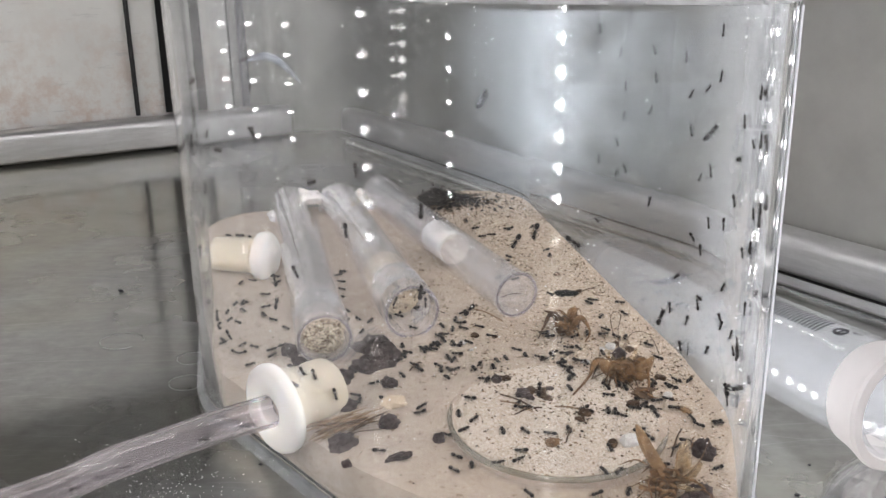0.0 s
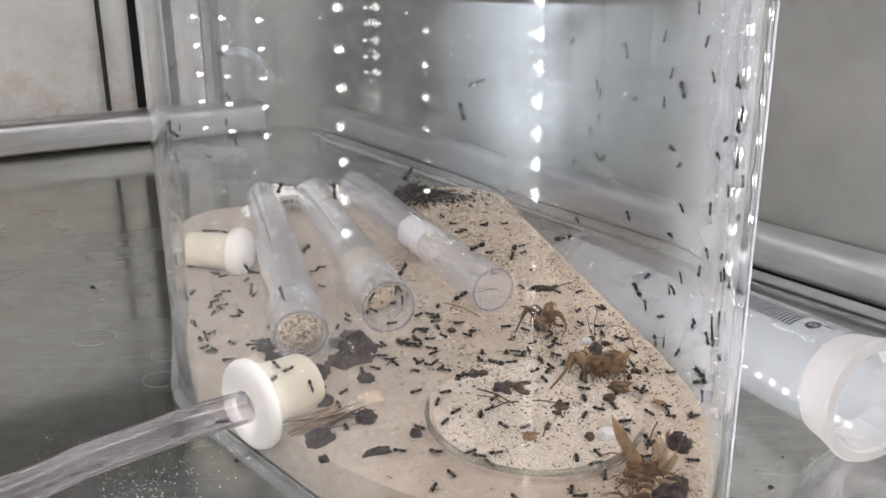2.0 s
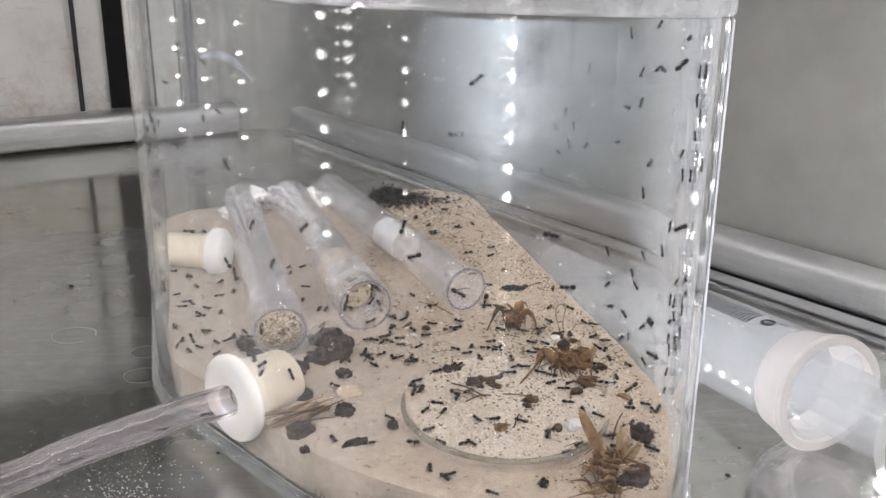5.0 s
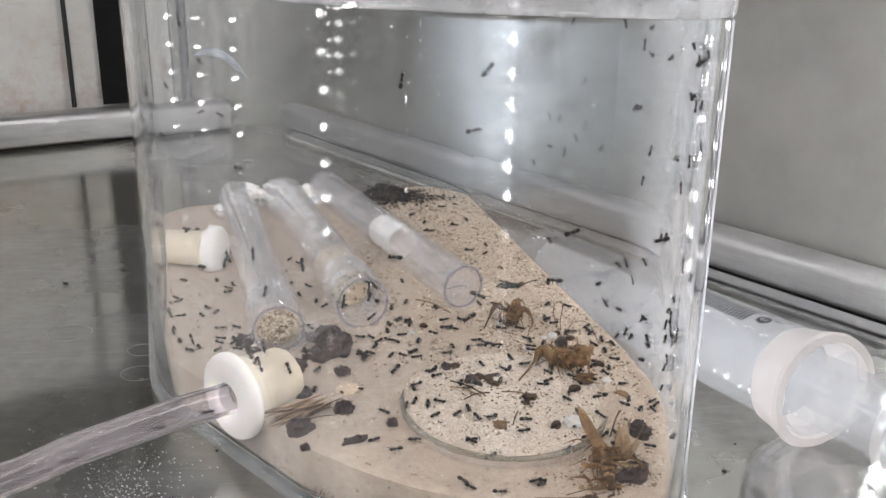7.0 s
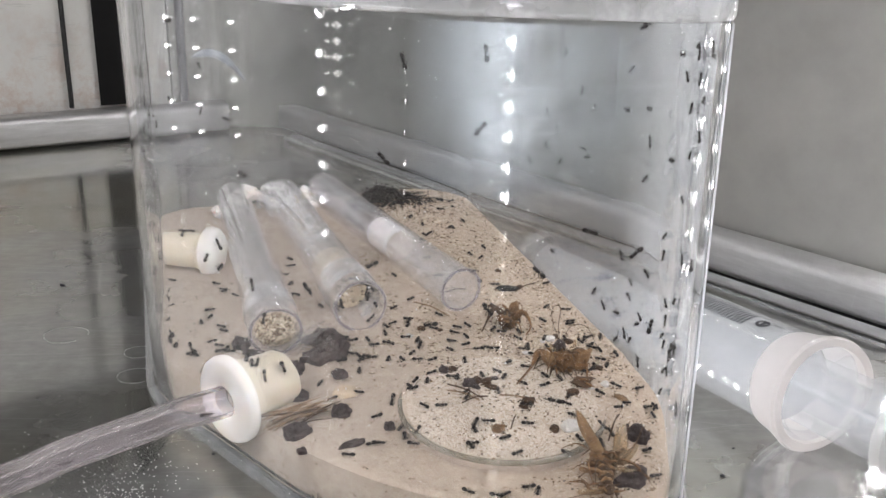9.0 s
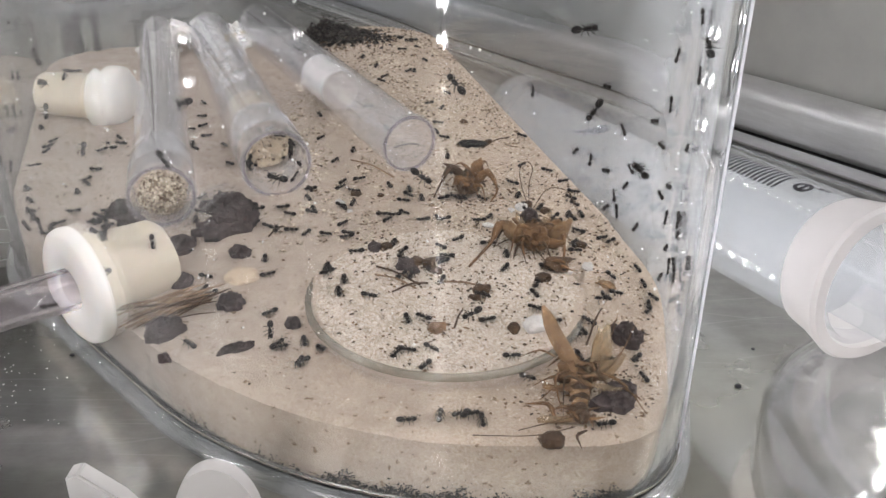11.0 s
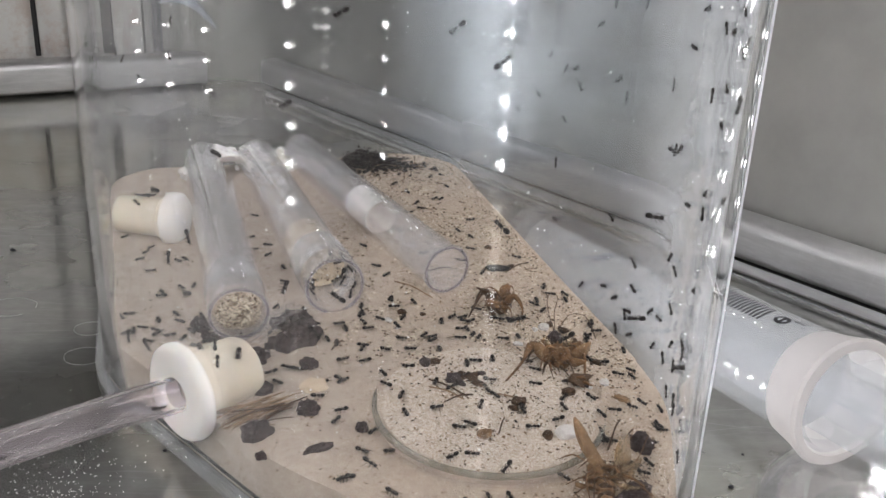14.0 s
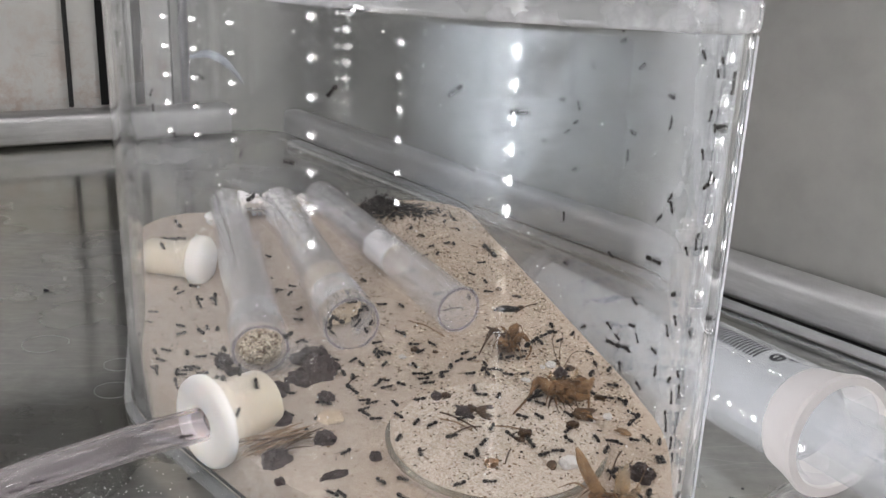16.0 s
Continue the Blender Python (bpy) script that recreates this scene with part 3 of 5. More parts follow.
def build_cables():
    # a thin cord, a broad black strip and a dark pipe hang before the painted panel
    def hang(name, x, y, lean, r, material, label, cat):
        pts = curve_points([(x, y, 0.0236), (x + 0.1 * lean, y, 0.12), (x + 0.3 * lean, y, 0.4), (x + 0.5 * lean, y, 0.74)], 6)
        return thing(name, sweep(pts, r, 10), material, label, cat)
    hang("cord", -0.206, 0.652, 0.0, 0.0017, M_CORD, "thin dark cable hanging before the painted panel", "cable")
    thing("black_strip", loft([[(-0.181 + u, 0.668 + 0.56 * u + v, z) for u, v in ((-0.0078, 0), (0.0078, 0), (0.0078, 0.006), (-0.0078, 0.006))] for z in (0.0236, 0.74)]), M_BLACK,
          "broad black cable duct standing on the tray edge", "cable duct")
    hang("pipe", -0.135, 0.694, 0.0, 0.004, M_RUBBER, "dark grey hose behind the jar", "hose")


# ---- the jar and its ground ----
def film_sheet(arc, low):
    """A thin skin over a stretch of the jar's outer wall."""
    sheet = [[(lean(p.x, z) + o, p.y, z) for p in arc] for o, z in ((0.0, low), (0.0, RIM - 0.001), (0.0001, RIM - 0.001), (0.0001, low))]
    bm = bmesh.new()
    rows = [[bm.verts.new(v) for v in r] for r in sheet]
    for a, b in zip(rows, rows[1:] + rows[:1]):
        for k in range(len(arc) - 1):
            bm.faces.new((a[k], a[k + 1], b[k + 1], b[k]))
    return bm


def build_jar():
    jar = holder("jar", "large clear plastic jar with rounded corners on the steel tray", "jar")
    ring = lambda inset, z: [(lean(p.x, z), p.y, z) for p in rounded(CORNERS, RADII, inset)]
    rings = [ring(0.003, 0.0), ring(0.0008, 0.0008), ring(0.0, 0.003), ring(0.0, 0.03), ring(0.0, 0.08), ring(0.0, RIM), ring(WALL, RIM),
             ring(WALL, 0.08), ring(WALL, 0.03), ring(WALL, FLOOR + 0.003), ring(WALL + 0.0008, FLOOR + 0.0008), ring(WALL + 0.003, FLOOR)]
    wall = part("wall", loft(rings), M_JAR, jar)
    wall.visible_shadow = False
    rim = part("rim", loft([ring(-0.0003, RIM + 0.0002), ring(-0.0007, RIM + 0.001), ring(-0.0007, RIM + 0.005), ring(-0.0002, RIM + 0.006), ring(WALL - 0.0008, RIM + 0.006), ring(WALL, RIM + 0.005), ring(WALL, RIM + 0.0002)], closed=True), M_RIM, jar, "thick cloudy rim")
    rim.visible_shadow = False
    outline = rounded(CORNERS, RADII, -0.0003, 40)
    # painted brightness: whitish over the side, strongest at the corner
    arc = [p for p in outline if p.x > -0.088 and p.y >= 0.185 and (p.x > 0.09 or p.y > 0.35)]
    part("bright_film_side", film_sheet(arc, 0.004), M_VEIL, wall, "whitish film that paints the bright side and corner of the jar").visible_shadow = False
    arc = [p for p in outline if p.x < 0.05 and p.y < 0.262]
    part("hazy_front", film_sheet(arc, 0.004), M_FOG, wall, "slightly hazy front of the jar").visible_shadow = False
    # added only to make the bluish halo round the reflected leds
    arc = [p for p in rounded(CORNERS, RADII, -0.0006, 40) if 0.022 < p.x < 0.083 and p.y < 0.19]
    part("halo_front", film_sheet(arc, 0.086), M_HALO, wall, "added skin that spreads highlights on the jar's front").visible_shadow = False
    foot = part("foot", loft([ring(-0.0014, 0.0003), ring(-0.0026, 0.0012), ring(-0.0026, 0.0024), ring(-0.0014, 0.0036), ring(-0.0003, 0.004), ring(-0.0003, 0.0003)], closed=True), M_FOOT, jar, "thick rounded foot of the jar")
    foot.visible_shadow = False


def build_sand():
    outline = rounded(CORNERS, RADII, WALL + 0.0005, 8)
    cx, cy = 0.012, 0.3
    rings = []
    low = rounded(CORNERS, RADII, WALL + 0.0012, 8)
    rings.append([(p.x, p.y, FLOOR + 0.0003) for p in low])
    rings.append([(p.x, p.y, FLOOR + 0.003) for p in outline])
    n = 60
    for k in range(n):
        f = 1 - k / n
        rings.append([(cx + (p.x - cx) * f, cy + (p.y - cy) * f, sand_height(cx + (p.x - cx) * f, cy + (p.y - cy) * f) - (0.0006 if k == 0 else 0)) for p in outline])
    thing("sand_bed", loft(rings), M_SAND, "pale beige sand and plaster bed banked up at the back", "sand", smooth=60)


def scatter(name, spots, size, material, label, category, seed, flat=0.7):
    """Many small eight-sided grains in one mesh."""
    rng = np.random.default_rng(seed)
    base = np.array([(1, 0, 0), (0, 1, 0), (-1, 0, 0), (0, -1, 0), (0, 0, 1), (0, 0, -1)], float)
    tri = np.array([(0, 1, 4), (1, 2, 4), (2, 3, 4), (3, 0, 4), (1, 0, 5), (2, 1, 5), (3, 2, 5), (0, 3, 5)])
    verts, faces = [], []
    for i, (x, y, z) in enumerate(spots):
        s = rng.uniform(*size)
        shape = base * rng.uniform(0.6, 1.3, (6, 1)) * s * np.array((rng.uniform(0.8, 1.6), 1, flat))
        a = rng.uniform(0, 6.28)
        rot = np.array(((math.cos(a), -math.sin(a), 0), (math.sin(a), math.cos(a), 0), (0, 0, 1)))
        verts.append(shape @ rot.T + (x, y, z + s * flat * 0.45))
        faces.append(tri + 6 * i)
    me = bpy.data.meshes.new(name)
    me.from_pydata(np.concatenate(verts).tolist(), [], np.concatenate(faces).tolist())
    me.materials.append(material)
    return tagged(new(name, me), label, category, kind="stuff")


INSETS = {}


def inside(x, y, inset):
    """Whether a place lies within the jar's outline drawn in by inset."""
    if inset not in INSETS:
        INSETS[inset] = [(p.x, p.y) for p in rounded(CORNERS, RADII, inset, 8)]
    pts, hit = INSETS[inset], False
    for (ax, ay), (bx, by) in zip(pts, pts[1:] + pts[:1]):
        if (ay > y) != (by > y) and x < ax + (y - ay) / (by - ay) * (bx - ax):
            hit = not hit
    return hit


def build_grains():
    rng = random.Random(3)
    pale, fill, dark, grit, edge = [], [], [], [], []
    while len(pale) < 7000:
        if rng.random() < 0.45:
            r, a = DISH[2] * 0.93 * math.sqrt(rng.random()), rng.uniform(0, 6.28)
            x, y = DISH[0] + r * math.cos(a), DISH[1] + r * math.sin(a)
        else:
            x, y = rng.uniform(-0.06, 0.1), rng.uniform(0.18, 0.42)
            if rng.random() > 0.15 + 0.85 * smoothstep(0.03, 0.07, x + 0.25 * (y - 0.25)) or not inside(x, y, 0.005):
                continue
        (fill if math.hypot(x - DISH[0], y - DISH[1]) < DISH[2] else pale).append((x, y, ground(x, y)))
    while len(dark) < 5200:
        u = rng.random()
        if u < 0.24:
            x, y = rng.gauss(0.022, 0.013), rng.gauss(0.398, 0.009)
        elif u < 0.29:
            r, a = DISH[2] * 0.93 * math.sqrt(rng.random()), rng.uniform(0, 6.28)
            x, y = DISH[0] + r * math.cos(a), DISH[1] + r * math.sin(a)
        else:
            x, y = rng.uniform(-0.06, 0.1), rng.uniform(0.18, 0.42)
            if rng.random() > 0.08 + 0.92 * smoothstep(0.03, 0.085, x + 0.3 * (y - 0.25)):
                continue
        if inside(x, y, 0.005):
            dark.append((x, y, ground(x, y)))
    for cx, cy, sp in ((0.0625, 0.272, 0.006), (0.0745, 0.236, 0.007), (0.0765, 0.1865, 0.006), (0.085, 0.19, 0.006), (0.049, 0.228, 0.005), (0.061, 0.217, 0.004), (0.051, 0.205, 0.003), (0.041, 0.2365, 0.004), (0.09, 0.25, 0.012), (0.083, 0.262, 0.008)):
        for k in range(110):
            x, y = rng.gauss(cx, sp), rng.gauss(cy, sp)
            if inside(x, y, 0.0045):
                dark.append((x, y, ground(x, y)))
    scatter("sand_grains", pale, (0.00014, 0.00034), M_GRAIN, "loose pale and brown sand grains", "sand grains", 1)
    scatter("dish_grains", fill, (0.00016, 0.00038), M_FILL, "loose whitish sand grains in the dish", "sand grains", 11)
    bank = []
    while len(bank) < 3600:
        x, y = rng.uniform(0.01, 0.1), rng.uniform(0.24, 0.42)
        clump = noise.noise(Vector((x * 120, y * 120, 5))) + 0.5 * noise.noise(Vector((x * 320, y * 320, 8)))
        if rng.random() < 0.25 + clump and inside(x, y, 0.005):
            bank.append((x, y, ground(x, y)))
    scatter("coarse_grains", bank, (0.00022, 0.00062), M_MIXED, "coarse brown and cream grains clumped on the bank", "sand grains", 14)
    scatter("dark_crumbs", dark, (0.00014, 0.00048), M_CRUMB, "small dark crumbs scattered on the sand", "crumbs", 2)
    heap = [(rng.gauss(0.0165, 0.008), rng.gauss(0.3975, 0.0055), abs(rng.gauss(0, 0.003))) for k in range(1500)]
    heap += [(rng.gauss(0.026, 0.01), rng.gauss(0.4, 0.006), 0.0) for k in range(260)]
    scatter("debris_heap", [(x, y, sand_height(x, y) + h * math.exp(-((x - 0.0165) / 0.01) ** 2 - ((y - 0.3975) / 0.007) ** 2)) for x, y, h in heap if inside(x, y, 0.006)], (0.0004, 0.0012), M_SOOT, "heap of blackish debris at the back of the sand", "debris", 6)
    # a dirt line where the sand meets the wall at the jar's foot
    line = rounded(CORNERS, RADII, WALL + 0.0004, 60)
    for p in line:
        if p.y < 0.24 and p.x > -0.02:
            much = 0.25 + 1.5 * max(0.0, 0.5 + noise.noise(Vector((p.x * 160, p.y * 160, 4))) + 0.5 * noise.noise(Vector((p.x * 700, p.y * 700, 9))))
            for k in range(int(much * (52 if p.x > 0.03 else 16 if p.x > 0 else 5))):
                edge.append((p.x + rng.uniform(-0.0012, 0.0012), p.y + rng.uniform(-0.0002, 0.0005), FLOOR + 0.0016 + abs(rng.gauss(0, 0.0009)) * much))
    scatter("dirt_line", edge, (0.0001, 0.00027), M_SOOT, "dark dirt caught along the foot of the sand", "dirt", 5)
    for k in range(460):
        x, y = rng.gauss(-0.055, 0.016), rng.gauss(0.222, 0.012)
        if rng.random() < 0.5:
            x, y = rng.gauss(-0.052, 0.006), rng.gauss(0.206, 0.005)
        if x < -0.035 - (y - 0.24) * 0.3 and y > 0.15:
            grit.append((x, y, 0))
    scatter("white_grit", grit, (0.00009, 0.00024), M_EGG, "fine white grit spilled on the tray", "grit", 4)


def build_dish():
    x, y, r = DISH
    dish = holder("petri_dish", "shallow clear petri dish filled level with sand", "petri dish", pose(x, y, 0.0125))
    d = part("dish", revolve([(r - 0.0005, 0), (r, 0.0006), (r, 0.0084), (r - 0.0012, 0.0084), (r - 0.0012, 0.001), (0, 0.001), (0, 0)], 72), M_DISH, dish)
    d.visible_shadow = False
    part("rim", revolve([(r + 0.0001, 0.0077), (r + 0.0004, 0.008), (r + 0.0004, 0.0088), (r - 0.0002, 0.0092), (r - 0.0009, 0.009), (r - 0.0009, 0.0086), (r + 0.0001, 0.0085)], 72, True), M_EDGE, d, "clear thick rim of the dish").visible_shadow = False
    rings = [[((r - 0.0014) * math.cos(g), (r - 0.0014) * math.sin(g), 0.0012) for g in (2 * math.pi * i / 72 for i in range(72))]]
    for k in range(22):
        f = 1 - k / 22
        ring = []
        for i in range(72):
            g = 2 * math.pi * i / 72
            reach = (r - 0.0014 + 0.0016 * dish_back(x + r * math.cos(g), y + r * math.sin(g))) * f
            u, v = reach * math.cos(g), reach * math.sin(g)
            ring.append((u, v, dish_top(x + u, y + v) - 0.0125 - (0.0004 if k == 0 else 0)))
        rings.append(ring)
    part("sand_fill", loft(rings), M_LOOSE, dish, "pale sand fill heaped towards the back", smooth=60)


TUBES = [((-0.0135, 0.2555, 0.0266), (-0.0515, 0.4115, 0.0275), 0.0079), ((0.0125, 0.272, 0.0284), (-0.0315, 0.4115, 0.0284), 0.009), ((0.0475, 0.2825, 0.0302), (-0.0125, 0.4085, 0.0335), 0.0078)]


def build_tubes():
    labels = ("clear test tube with sandy debris packed in its mouth", "clear test tube fogged with droplets and ants in its mouth", "clear test tube with a damp cotton plug, lying on the sand")
    for n, ((a, b, r), label) in enumerate(zip(TUBES, labels)):
        tube = holder("test_tube", label, "test tube", along(a, b), "test tubes in the jar")
        length = (Vector(b) - Vector(a)).length
        w = 0.0011
        prof = [(r, 0.0012), (r, length - r)] + [(r * math.cos(k * math.pi / 12), length - r + r * math.sin(k * math.pi / 12)) for k in range(1, 7)]
        q = r - w
        prof += [(q * math.cos(k * math.pi / 12), length - r + q * math.sin(k * math.pi / 12)) for k in range(6, 0, -1)] + [(q, length - r), (q, 0.0012), (q + 0.0002, 0.0), (r + 0.0004, -0.0002), (r + 0.0006, 0.0006)]
        g = part("glass", revolve(prof, 40, True), M_TUBE, tube)
        g.visible_shadow = False
        ring = [(r - 0.0003 + 0.00045 * math.cos(k * math.pi / 4), 0.0003 + 0.00045 * math.sin(k * math.pi / 4)) for k in range(8)]
        part("lip", revolve(ring, 48, True), M_LIP, g, "rolled lip of the tube").visible_shadow = False
        if n < 2:
            z0, z1 = ((0.011, 0.024), (0.0085, 0.024))[n]
            part("frosted_band", revolve([(r + 0.00005, z0), (r + 0.0004, z0 + 0.001), (r + 0.0004, z1 - 0.001), (r + 0.00005, z1)], 40, True), M_FROST, g, "frosted marking band").visible_shadow = False
        if n == 0:
            bm = bmesh.new()
            blob(bm, (0, 0, 0.006), (q * 0.96, q * 0.96, 0.006), detail=4, rough=0.16, seed=2)
            plug = part("plug", bm, M_LOOSE, tube, "crumbly sand and debris plug")
            rng = random.Random(8)
            spots = []
            for k in range(700):
                rr, aa = q * 0.85 * math.sqrt(rng.random()), rng.uniform(0, 6.28)
                spots.append((rr * math.cos(aa), rr * math.sin(aa), -0.001 + 0.0042 * (rr / q) ** 2 + rng.uniform(-0.0003, 0.0003)))
            o = scatter("plug_grains", spots, (0.0003, 0.0006), M_MIXED, "", "", 9)
            o.parent = plug
            for key in ("category",):
                if key in o:
                    del o[key]
        if n == 1:
            rng = random.Random(31)
            spots = []
            for k in range(170):
                rr, aa = q * 0.92 * math.sqrt(rng.random()), rng.uniform(0, 6.28)
                spots.append((rr * math.cos(aa), rr * math.sin(aa), 0.0166))
            o = scatter("plug_crumbs", spots, (0.00025, 0.0007), M_MIXED, "", "", 15)
            o.parent = tube
            if "category" in o:
                del o["category"]
            part("plug", revolve([(q * 0.5, 0.0185), (q * 0.94, 0.017), (q * 0.99, 0.02), (q * 0.99, 0.04), (0.004, 0.044)], 24), M_FOOD, tube, "yellowed dried cotton plug")
            rng = random.Random(5)
            up = along(a, b).to_3x3().inverted() @ Vector((-0.25, -0.45, 1.0))
            top = math.atan2(up.y, up.x)
            bm = bmesh.new()
            for k in range(520):
                a_, zz = top + rng.gauss(0, 0.4), rng.uniform(0.05, 0.14)
                blob(bm, (q * 0.99 * math.cos(a_), q * 0.99 * math.sin(a_), zz), (rng.uniform(0.0002, 0.00062),) * 3, detail=1)
            part("droplets", bm, M_BEAD, tube, "beads of condensation").visible_shadow = False
        if n == 2:
            plug = part("plug", revolve([(q * 0.8, 0.0492), (q * 0.93, 0.0488), (q * 0.98, 0.0496), (q * 0.99, 0.0515), (q * 0.99, 0.066), (q * 0.6, 0.069), (0, 0.069), (0, 0.0545), (q * 0.4, 0.0545), (q * 0.7, 0.0525)], 36, True), M_COTTON, tube, "damp white cotton plug")
            part("greyish_face", revolve([(q * 0.9, 0.0486), (q * 0.6, 0.0483), (q * 0.3, 0.0486), (0, 0.0484)], 30), M_FACE, plug, "greyish brown face of the cotton")
            part("water", revolve([(q * 0.98, 0.071), (q * 0.98, length - r), (q * 0.6, length - r + q * 0.8)], 28), M_DISH, tube, "water behind the cotton").visible_shadow = False


def build_stopper(m, label, k=1.0, deep=0.018, solid=False):
    """A white flange on a tapered cream plug, pierced for the hose or solid; z points into the jar."""
    s = holder("stopper", label, "stopper", m, "stoppers in the jar's wall")
    def scaled(profile, ring=True):
        return revolve([(r * k, z * k) for r, z in profile], 56, ring)
    if solid:
        part("flange", scaled([(0.0, -0.0062), (0.006, -0.006), (0.0105, -0.0048), (0.0124, -0.003), (0.0128, 0.0), (0.0126, 0.0022), (0.0105, 0.0034), (0.0, 0.0034)], False), M_WHITE_SIL, s, "thick domed white silicone cap")
    else:
        part("flange", scaled([(0.0046, -0.0034), (0.0054, -0.0038), (0.0114, -0.0036), (0.0125, -0.0028), (0.0129, -0.0014), (0.0126, 0.0004), (0.0116, 0.001), (0.0046, 0.001)]), M_WHITE_SIL, s, "white silicone flange")
    part("plug", scaled([(0.0042, 0.0036 if solid else 0.0012), (0.0098, 0.0036 if solid else 0.0012), (0.0101, 0.0052), (0.0094, 0.0062), (0.0088, deep - 0.0008), (0.0082, deep), (0.0045, deep), (0.0042, deep - 0.001)]), M_SILICONE, s, "tapered cream silicone plug")
    return s


def build_hose(points, label, r=0.0046, m_in=None):
    pts = curve_points(points, 10)
    h = holder("hose", label, "hose")
    bm = bmesh.new()
    def ring_set(rad):
        rings, side = [], None
        for i, p in enumerate(pts):
            d = (pts[min(i + 1, len(pts) - 1)] - pts[max(i - 1, 0)]).normalized()
            side = d.orthogonal().normalized() if side is None else (side - d * side.dot(d)).normalized()
            up = d.cross(side)
            rings.append([p + rad * (math.cos(2 * math.pi * k / 20) * side + math.sin(2 * math.pi * k / 20) * up) for k in range(20)])
        return rings
    rings = ring_set(r) + ring_set(r - 0.0011)[::-1]
    t = part("tubing", loft(rings, closed=True, bm=bm), M_HOSE, h)
    t.visible_shadow = False
    # a printed seam along its side and a cut collar where it enters the stopper
    part("collar", revolve([(r + 0.0001, 0.0), (r + 0.0009, 0.0004), (r + 0.0009, 0.0022), (r + 0.0001, 0.0026)], 32, True), M_SILICONE, h, "cream collar round the hose end", m=along(pts[9], pts[12]))
    return h


HOSE = [(-0.0128, 0.2315, 0.0215), (-0.0224, 0.2218, 0.0214), (-0.0295, 0.2185, 0.0205), (-0.038, 0.2172, 0.0184), (-0.051, 0.215, 0.0145), (-0.066, 0.211, 0.0105), (-0.08, 0.204, 0.0072), (-0.11, 0.185, 0.0052), (-0.17, 0.14, 0.005)]


def build_syringe():
    a, b = Vector((0.0905, 0.3535, 0.0147)), Vector((0.1449, 0.2, 0.0295))
    d = (b - a).normalized()
    s = holder("syringe", "large translucent plastic syringe lying on the steel tray", "syringe", along(a, b))
    r, L = 0.0145, 0.142
    w, F = 0.0011, 0.1545
    o = part("barrel", revolve([(r, 0.002), (r, F), (r - w, F), (r - w, 0.002), (r - w, 0.001), (0.004, 0.001), (0.0036, -0.012), (0.0022, -0.012), (0.0022, -0.0004), (r - 0.001, -0.0004)], 56, True), M_PP, s)
    o.visible_shadow = False
    barrel = o
    plunger = part("plunger", sweep([(0, 0, 0.0162), (0, 0, L + 0.041)], 0.0016, 10), M_PP, s, "clear ribbed plunger")
    plunger.visible_shadow = False
    part("seal", revolve([(0.004, 0.003), (r - w - 0.0003, 0.006), (r - w - 0.0003, 0.009), (r - w - 0.0014, 0.0105), (r - w - 0.0003, 0.012), (r - w - 0.0003, 0.015), (0.004, 0.016)], 40), M_RUBBER, plunger, "grey rubber seal")
    # the finger flange: a frosted collar with flattened sides
    def collar(rad, z, wob):
        out = []
        for k in range(64):
            g = 2 * math.pi * k / 64
            flat = 1 - 0.05 * math.sin(1.5 * g + 0.4) ** 2
            out.append((rad * flat * math.cos(g), rad * 0.9 * flat * math.sin(g), z + wob * math.sin(2 * g)))
        return out
    bm = loft([collar(r + 0.0004, F - 0.0115, 0.0), collar(0.0166, F - 0.0104, 0.0006), collar(0.0174, F - 0.006, 0.0008), collar(0.0188, F - 0.0008, 0.0005), collar(0.0193, F + 0.0005, 0.0005), collar(0.0188, F + 0.0016, 0.0005), collar(0.0162, F + 0.0016, 0.0), collar(0.0158, F - 0.003, 0.0), collar(r + 0.0002, F - 0.0113, 0.0)], closed=True)
    part("flange", bm, M_COLLAR, barrel, "frosted finger flange with a long sleeve").visible_shadow = False
    # the plunger: four ribs and a thumb disc
    for k in range(4):
        c, n = math.cos(k * math.pi / 2 + 0.5), math.sin(k * math.pi / 2 + 0.5)
        q = [(0.0017, -0.0006), (0.0115, -0.0006), (0.0115, 0.0006), (0.0002, 0.0006)]
        part("plunger_rib", loft([[(u * c - v * n, u * n + v * c, z) for u, v in q] for z in (0.016, L + 0.041)]), M_PP, plunger, smooth=0).visible_shadow = False
    part("thumb_disc", revolve([(0.001, L + 0.0412), (0.0142, L + 0.0412), (0.0146, L + 0.042), (0.0142, L + 0.0442), (0.001, L + 0.0442)], 48), M_PP_MID, plunger, "frosted thumb disc").visible_shadow = False
    # printed scale near the top of the barrel
    up = (along(a, b).to_3x3().inverted() @ Vector((-0.25, -0.35, 1.0)))
    base = math.atan2(up.y, up.x)
    bm = bmesh.new()
    def mark(a0, a1, z0, z1):
        rr = r + 0.00012
        f = []
        for ang in np.linspace(a0, a1, 5):
            f.append([(rr * math.cos(ang), rr * math.sin(ang), z0), (rr * math.cos(ang), rr * math.sin(ang), z1)])
        for p, q in zip(f, f[1:]):
            bm.faces.new([bm.verts.new(v) for v in (p[0], q[0], q[1], p[1])])
    for k in range(84):
        z = 0.0115 + 0.0014 * k
        mark(base - 0.38, base + 0.1, z, z + 0.00068)
    # an unreadable round numeral and two short bars at the end of the scale
    for k in range(14):
        t0 = 2 * math.pi * k / 14
        aa, zz = base - 0.17 + 0.11 * math.cos(t0), 0.1335 + 0.0018 * math.sin(t0)
        mark(aa - 0.035, aa + 0.035, zz - 0.0004, zz + 0.0004)
    mark(base - 0.25, base - 0.09, 0.1332, 0.134)
